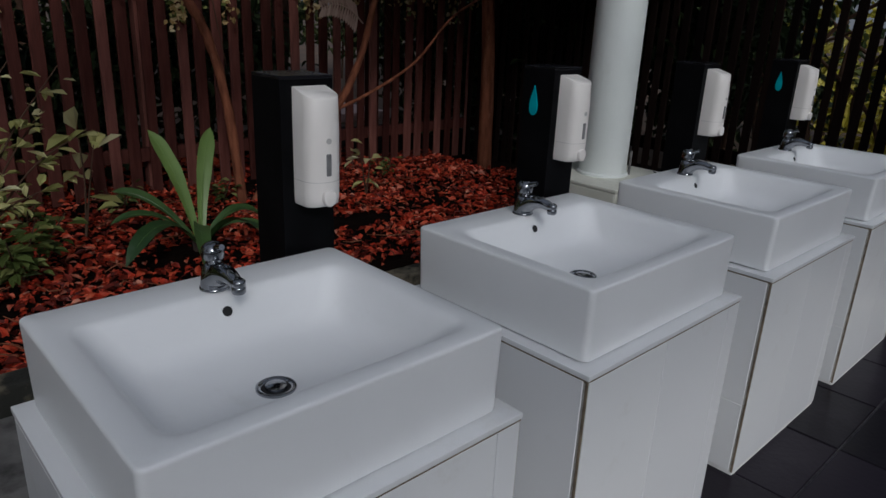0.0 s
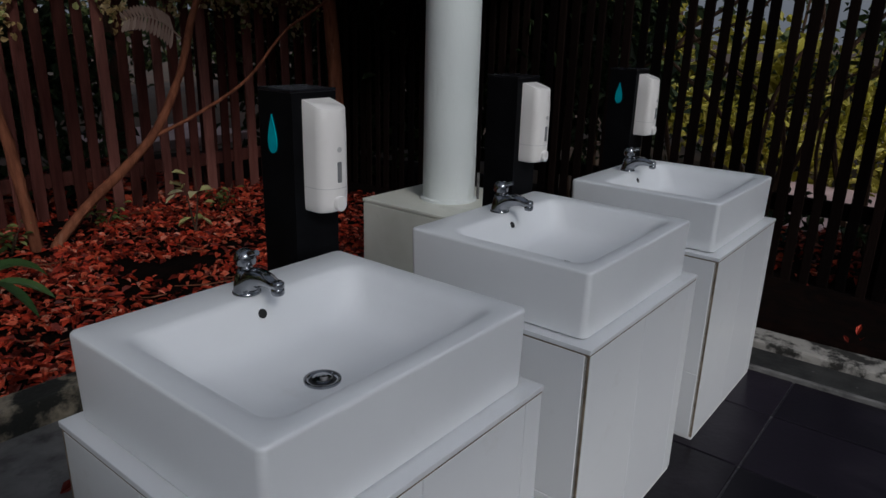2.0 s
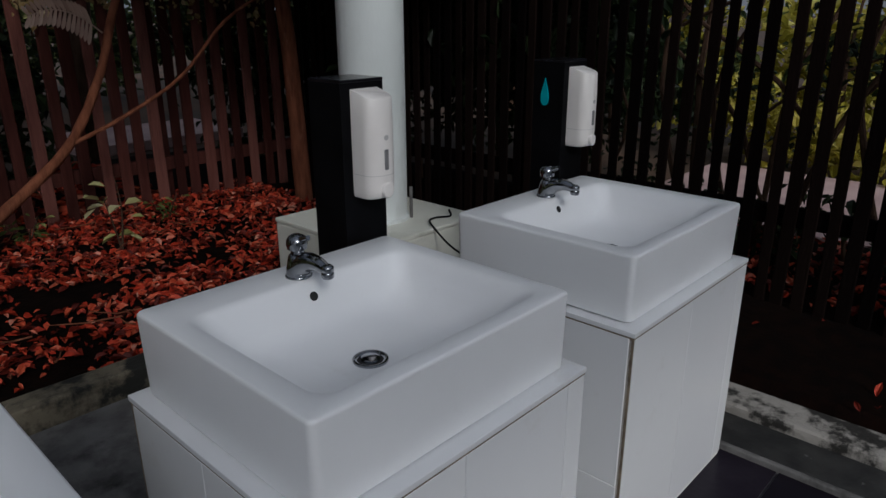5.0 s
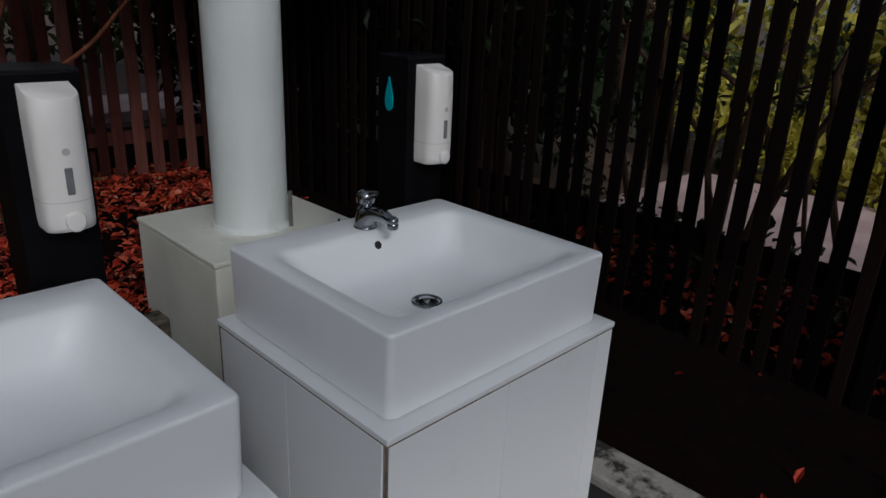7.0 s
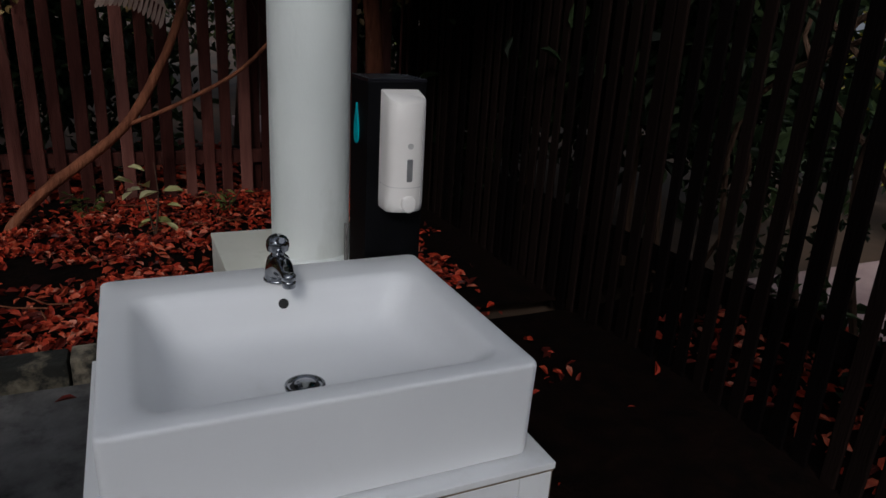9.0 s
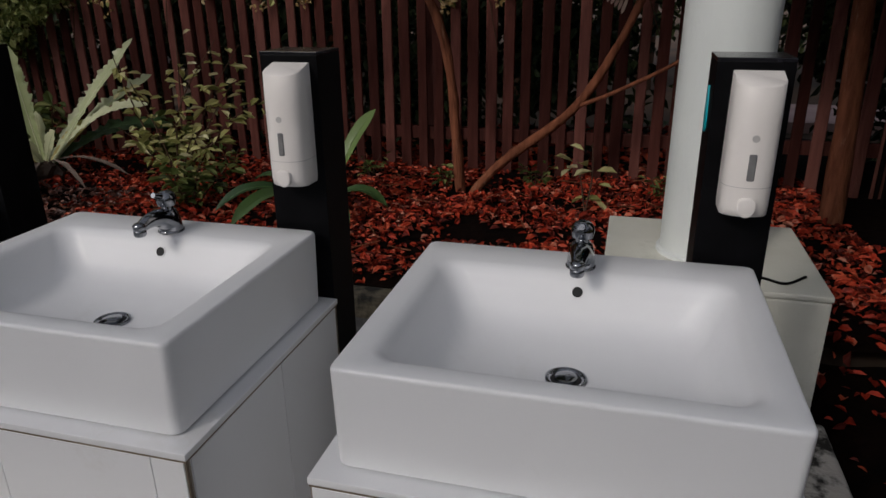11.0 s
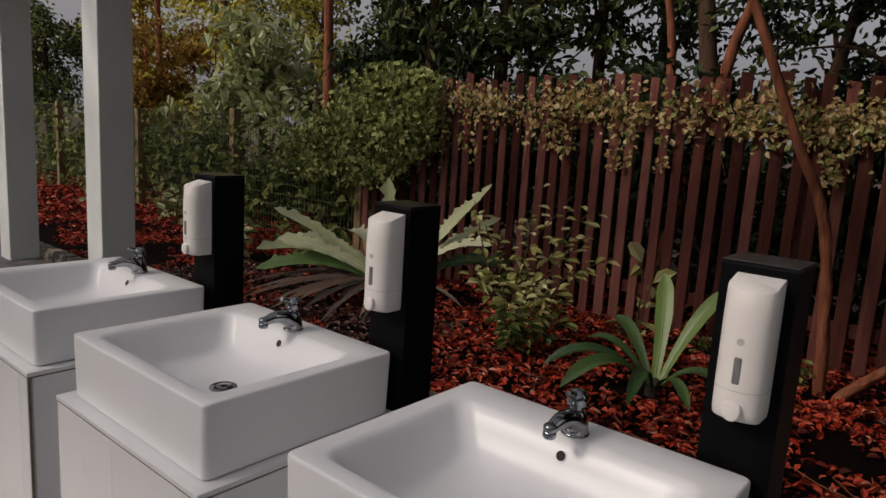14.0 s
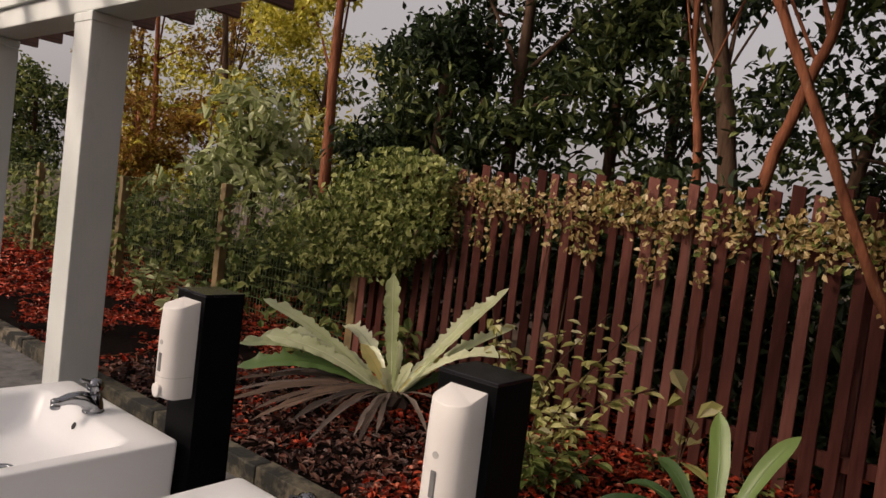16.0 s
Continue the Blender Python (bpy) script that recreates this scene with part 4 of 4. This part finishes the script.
strands = [(rng.uniform(-1.75, 4.1), rng.uniform(0.12, 0.55)) for _ in range(34)]


def swag():
    if rng.random() < 0.30:
        x, drop = strands[rng.integers(len(strands))]
        return (x + rng.normal() * 0.035, FENCE_Y - 0.05 - abs(rng.normal()) * 0.03, 1.66 - drop * rng.random())
    while True:
        x = rng.uniform(-1.8, 4.2)
        if rng.random() < 0.62 + 1.0 * noise.noise((x * 2.1, 0.3, 8)):
            break
    mid = 1.635 - 0.05 * min(1, max(0, x)) + 0.10 * noise.noise((x * 1.7, 0, 5))
    thick = 0.06 + 0.09 * abs(noise.noise((x * 2.3, 4, 1)))
    return (x, FENCE_Y - 0.04 - abs(rng.normal()) * 0.05, min(mid + rng.normal() * thick, 1.79))


def hump():
    while True:
        x, z = rng.uniform(-3.7, -1.6), rng.uniform(0.55, 1.98)
        top = 1.95 - 0.55 * max(0, (-2.3 - x)) - 0.4 * max(0, x + 1.95)
        low = 0.85 + 0.2 * noise.noise((x * 3, 1, 1)) + 0.75 * max(0, x + 2.1)
        if low < z < top:
            return (x, FENCE_Y - 0.05 - abs(rng.normal()) * 0.16, z)


ivy("ivy_on_fence", 3600, swag, 0.043, LEAF_IVY_PALE, "pale yellowish ivy trailing along the fence top")
ivy("ivy_on_fence", 1100, swag, 0.045, LEAF_IVY, "green ivy trailing along the fence top")
ivy("ivy_mound", 4300, hump, 0.062, LEAF_IVY, "thick green ivy mound over the fence end")
ivy("ivy_on_wire_fence", 1500, lambda: (rng.uniform(-12.3, -2.7), FENCE_Y - 0.02 + rng.normal() * 0.1, abs(rng.normal(0.85, 0.42)) % 1.5 + 0.03), 0.10, LEAF_MID, "climbing leaves grown through the wire mesh")
for i in range(7):
    x = -1.5 + i * 0.8 + rng.uniform(-0.2, 0.2)
    line = smooth_line([(x, FENCE_Y - 0.03, 1.66), (x + 0.02, FENCE_Y - 0.035, 1.35), (x - 0.06 + 0.04 * i % 3, FENCE_Y - 0.03, 0.9 + 0.1 * (i % 4))], 5)
    tagged(part("ivy_stem", tube(line, taper(len(line), 0.006, 0.003), 6), BARK_DARK, None, smooth=True), "bare ivy stem hanging down the fence slats", "ivy stem", "hanging ivy stems")


# ---- woods around ----
def tall_tree(at, trunk, radius, blobs, count, leaf, mat, bark, label, seed, droop=0.3):
    ob = thing("tree", label, "tree", at)
    line = smooth_line(trunk, 5)
    part("trunk", tube(line, taper(len(line), radius, radius * 0.45), 10, 0.08, seed), bark, ob, smooth=True)
    r = random.Random(seed)
    for c, rad in blobs[:4]:
        start = line[int(len(line) * r.uniform(0.45, 0.8))]
        limb = smooth_line([start, (start + Vector(c)) / 2 + Vector((0, 0, 0.15)), c], 4)
        part("limb", tube(limb, taper(len(limb), radius * 0.26, radius * 0.08), 7, 0.08, seed), bark, ob, smooth=True)
    tagged(put("crown", cloud_leaves("crown", rng, blobs, count, leaf, mat, droop, 0.35), ob))
    return ob


def crown_blobs(r, h, spread, n, low):
    return [((r.uniform(-spread, spread), r.uniform(-spread * 0.6, spread * 0.6), low + (h - low) * r.random()), (r.uniform(0.5, 0.9) * spread * 0.55, r.uniform(0.5, 0.9) * spread * 0.5, r.uniform(0.4, 0.7) * spread * 0.5)) for _ in range(n)]


r = random.Random(12)
# trunks that stand out above the fence
tall_tree((-6.0, 6.3, 0), [(0, 0, -0.05), (0.03, 0, 2), (-0.05, 0, 4), (0.05, 0, 7)], 0.10, crown_blobs(r, 6.5, 1.5, 6, 3.6), 2600, 0.11, LEAF_YELLOW, BARK_RED, "tree with a straight brown trunk and sparse yellowish crown", 1)
tall_tree((-0.25, 5.5, 0), [(0.05, 0, -0.05), (-0.03, 0, 2.04), (-0.15, 0, 2.8), (-0.23, 0, 3.55), (-0.3, 0, 6.5)], 0.045, crown_blobs(r, 6.5, 0.9, 4, 4.6), 1400, 0.10, LEAF_MID, BARK_RED, "slender pinkish-barked tree behind the fence", 2)
tall_tree((0.42, 4.75, 0), [(-0.42, 0, -0.05), (-0.19, 0, 0.9), (0.034, 0, 1.91), (0.09, 0, 2.19), (0.155, 0, 2.37), (0.25, 0, 2.70), (0.34, 0, 2.96), (0.38, 0, 3.3), (0.5, 0.1, 4.4), (0.8, 0.3, 6)], 0.052, crown_blobs(r, 6.5, 1.1, 5, 4.4), 1400, 0.10, LEAF_MID, BARK_RED, "leaning orange-barked tree behind the fence", 3)
tall_tree((-0.55, 7.0, 0), [(0.35, 0, -0.05), (0.15, 0, 1.5), (0.0, 0, 2.6), (-0.11, 0, 3.15), (-0.22, 0, 3.7), (-0.4, 0, 5), (-0.4, 0, 7)], 0.12, crown_blobs(r, 6.5, 1.6, 7, 3.4), 1500, 0.12, LEAF_SHADED, BARK_DARK, "dark thick-trunked tree behind the fence", 4)
# dense dark wood behind the fence
for i, (x, y, h, s) in enumerate([(-3.0, 6.6, 5.4, 1.5), (-4.4, 7.8, 6.5, 1.8), (-2.3, 9.6, 6.0, 1.7), (1.3, 7.6, 5.4, 1.5), (3.4, 6.2, 5.2, 1.8), (7.6, 7.2, 6.0, 2.0), (2.8, 9.5, 6.5, 2.2), (8.8, 5.4, 5.5, 1.6), (-4.0, 6.2, 4.4, 0.9), (-1.9, 7.4, 4.6, 1.0), (0.5, 8.4, 4.0, 1.1)]):
    tall_tree((x, y, 0), [(0, 0, -0.05), (r.uniform(-0.2, 0.2), 0, h * 0.4), (r.uniform(-0.3, 0.3), 0, h * 0.9)], 0.12, crown_blobs(r, h, s, 13, 1.7), 1700 if i in (3, 9, 10) else 3600, 0.15 if i in (0, 9) else 0.13, LEAF_DARK if i in (0, 9) else LEAF_SHADED if i % 3 else LEAF_DARK, BARK_DARK, "leafy dark green tree behind the fence", 10 + i)
# lighter trees to the left
for i, (x, y, h, s, mat) in enumerate([(-7.6, 6.2, 2.9, 0.9, LEAF_BIG), (-6.4, 7.6, 3.3, 1.2, LEAF_MID), (-9.4, 6.6, 6.2, 1.7, LEAF_YELLOW), (-11.6, 8.2, 6.8, 1.8, LEAF_YELLOW), (-10.2, 5.6, 3.0, 0.9, LEAF_ORANGE), (-8.6, 8.4, 5.4, 1.6, LEAF_YELLOW), (-11.5, 6.4, 5.4, 1.7, LEAF_ORANGE), (-13.5, 7.0, 6.0, 2.0, LEAF_YELLOW), (-14.5, 4.5, 5.5, 1.8, LEAF_MID), (-10.5, 9.5, 5.0, 1.6, LEAF_MID), (-7.2, 10.0, 4.0, 1.6, LEAF_DARK), (-15.5, 10.5, 8, 2.4, LEAF_MID), (-12.8, 4.9, 3.2, 1.2, LEAF_DARK)]):
    tall_tree((x, y, 0), [(0, 0, -0.05), (r.uniform(-0.25, 0.25), 0, h * 0.4), (r.uniform(-0.3, 0.3), 0, h * 0.9)], 0.09, crown_blobs(r, h, s, 13, 1.3), 1100 if mat is LEAF_BIG else 2600 if mat is LEAF_YELLOW else 4000, 0.22 if mat is LEAF_BIG else 0.11, mat, BARK_RED if mat is LEAF_ORANGE else BARK_DARK, "light green tree beyond the wire fence", 30 + i)


def hedge(x0, x1, y, h, depth, count, leaf, mat, label):
    blobs = [((x, y + r.uniform(-0.2, 0.2), h * r.uniform(0.25, 0.72)), (0.6, depth, h * 0.33)) for x in np.arange(x0, x1, 0.55)]
    ob = thing("hedge", label, "hedge", (0, 0, 0))
    for x in np.arange(x0 + 0.3, x1, 1.1):
        part("stem", tube([(x, y, -0.06), (x + 0.05, y, h * 0.5), (x, y, h * 0.85)], [0.025, 0.02, 0.01], 6, 0.1, 1), BARK_DARK, ob)
    tagged(put("leaves", cloud_leaves("leaves", rng, blobs, count, leaf, mat, 0.3, 0.2), ob), kind="stuff")
    return ob


hedge(-2.2, 2.7, 5.0, 2.0, 0.5, 11500, 0.12, LEAF_SHADED, "dense shrubbery in painted shade close behind the slat fence")
hedge(4.2, 5.0, 5.0, 2.0, 0.4, 2000, 0.12, LEAF_SHADED, "shrub in painted shade close behind the fence corner")
hedge(-12.5, -2.6, 5.0, 1.3, 0.5, 9000, 0.11, LEAF_DARK, "green shrubbery behind the wire fence")
hedge(-13, 0, 11.5, 2.3, 1.0, 7000, 0.18, LEAF_DARK, "dark distant undergrowth of the wood")
hedge(0, 12, 11.5, 2.5, 1.0, 7000, 0.18, LEAF_DARK, "dark distant undergrowth of the wood")
# beyond the side fence
def side_hedge(y0, y1, x, h, depth, count, leaf, mat, label):
    blobs = [((x + r.uniform(-0.1, 0.1), y, h * r.uniform(0.2, 0.72)), (depth, 0.5, h * 0.33)) for y in np.arange(y0, y1, 0.4)]
    ob = thing("hedge", label, "hedge", (0, 0, 0))
    for y in np.arange(y0 + 0.3, y1, 1.1):
        part("stem", tube([(x, y, -0.06), (x, y + 0.05, h * 0.5), (x, y, h * 0.85)], [0.025, 0.02, 0.01], 6, 0.1, 1), BARK_DARK, ob)
    tagged(put("leaves", cloud_leaves("leaves", rng, blobs, count, leaf, mat, 0.3, 0.2), ob), kind="stuff")
    return ob


side_hedge(1.75, 4.4, 4.8, 2.6, 0.35, 7000, 0.12, LEAF_SHADED, "dense shrubbery in painted shade close behind the side fence")
side_hedge(2.0, 6.0, 6.1, 2.9, 0.6, 8000, 0.15, LEAF_SHADED, "dense shrubbery in painted shade at the end of the pinkish path")
side_hedge(-6, 0.9, 4.75, 0.5, 0.25, 1500, 0.08, LEAF_SHADED, "low undergrowth in painted shade behind the side fence")
side_hedge(-7, 2.2, 5.0, 2.0, 0.25, 2600, 0.06, LEAF_SHADED, "thin bushes in painted shade behind the side fence")
bush = thing("bare_bush", "dark bare branches of a bush behind the side fence", "bush")
r2 = random.Random(77)
for i in range(26):
    y, z = r2.uniform(-4.5, 2.0), r2.uniform(0.0, 0.5)
    line = smooth_line([(4.9, y, -0.05), (4.9 + r2.uniform(-0.1, 0.1), y + r2.uniform(-0.3, 0.3), 0.7 + z), (4.9 + r2.uniform(-0.15, 0.15), y + r2.uniform(-0.9, 0.9), 1.3 + z), (4.95, y + r2.uniform(-1.3, 1.3), 1.9 + z)], 4)
    part("branch", tube(line, taper(len(line), r2.uniform(0.012, 0.022), 0.005), 6, 0.1, i), BARK_DARK, bush)
side_hedge(-7, 3.4, 8.2, 1.8, 0.4, 900, 0.15, LEAF_DARK, "green bushes across the pinkish path")
side_hedge(-9, 3.6, 8.7, 2.4, 0.5, 8000, 0.17, LEAF_YELLOW, "yellow-green hedge across the pinkish path")
side_hedge(-6, 2.2, 7.5, 0.8, 0.35, 7000, 0.11, LEAF_YELLOW, "low yellow-green undergrowth along the pinkish path")
# Crown clumps are out of view, added to darken the fence's right end.
tall_tree((3.80, 3.35, 0), [(0, 0, -0.05), (-0.03, 0, 1.0), (-0.12, 0, 2.2), (-0.1, 0, 4)], 0.065, [((-0.6, -0.4, 3.4), (1.2, 1.0, 0.6)), ((0.3, -0.9, 3.1), (1.0, 0.9, 0.5)), ((-1.2, 0.1, 3.7), (1.0, 0.9, 0.6)), ((0.2, 0.4, 4.2), (1.3, 1.1, 0.7)), ((0.6, -2.2, 3.2), (0.8, 1.0, 0.5)), ((-1.2, -0.9, 3.0), (0.8, 0.8, 0.4)), ((-1.1, -0.6, 2.55), (0.7, 0.7, 0.45)), ((-0.5, -0.9, 2.4), (0.6, 0.7, 0.45)), ((0.1, -0.8, 2.35), (0.5, 0.8, 0.45)), ((-0.4, 0.0, 2.6), (0.7, 0.5, 0.45)), ((0.3, -1.8, 2.5), (0.5, 0.7, 0.5)), ((-1.5, -1.15, 2.62), (0.42, 0.5, 0.32)), ((-0.9, -1.3, 2.5), (0.5, 0.5, 0.4)), ((-0.2, -1.6, 2.4), (0.5, 0.5, 0.4))], 26000, 0.16, LEAF_DARK, BARK_RED, "dark tree with an unseen added crown that shades the bed corner", 90)
for i, (x, y, h, s, mat) in enumerate([(13.0, -2.0, 5.0, 1.9, LEAF_YELLOW), (13.5, 1.0, 6.0, 2.2, LEAF_MID), (12.5, 4.0, 6.0, 2.2, LEAF_DARK), (14.0, -5.5, 5.5, 2.2, LEAF_YELLOW)]):
    tall_tree((x, y, 0), [(0, 0, -0.05), (r.uniform(-0.2, 0.2), 0, h * 0.4), (r.uniform(-0.2, 0.2), 0, h * 0.9)], 0.07, crown_blobs(r, h, s, 8, 1.0 if x > 10 else 1.3), 700 if x > 10 else 300, 0.14, mat, BARK_DARK, "leafy tree beyond the side fence", 60 + i)

# ---- floor tiles ----
floor = bpy.data.objects["floor"]
tile_mesh = mesh_of(block(-0.197, 0.197, -0.197, 0.197, -0.02, 0.0, 0.003, segments=1), "tile", FLOOR_TILE)
for i in range(20):
    for j in range(7):
        y = 0.4 - j * 0.4
        put("tile", tile_mesh, floor, (2.84 - i * 0.4 - 0.02, y, rng.uniform(-0.0008, 0.0008)))
far = bmesh.new()
for i in range(30):
    for j in range(15):
        if i < 20 and j < 7:
            continue
        x, y = 2.82 - i * 0.4, 0.4 - j * 0.4
        bmesh.ops.create_cube(far, size=1, matrix=pose(x, y, -0.01) @ Matrix.Diagonal((0.394, 0.394, 0.02, 1)))
tagged(part("far_tiles", far, FLOOR_TILE, floor), kind="stuff")
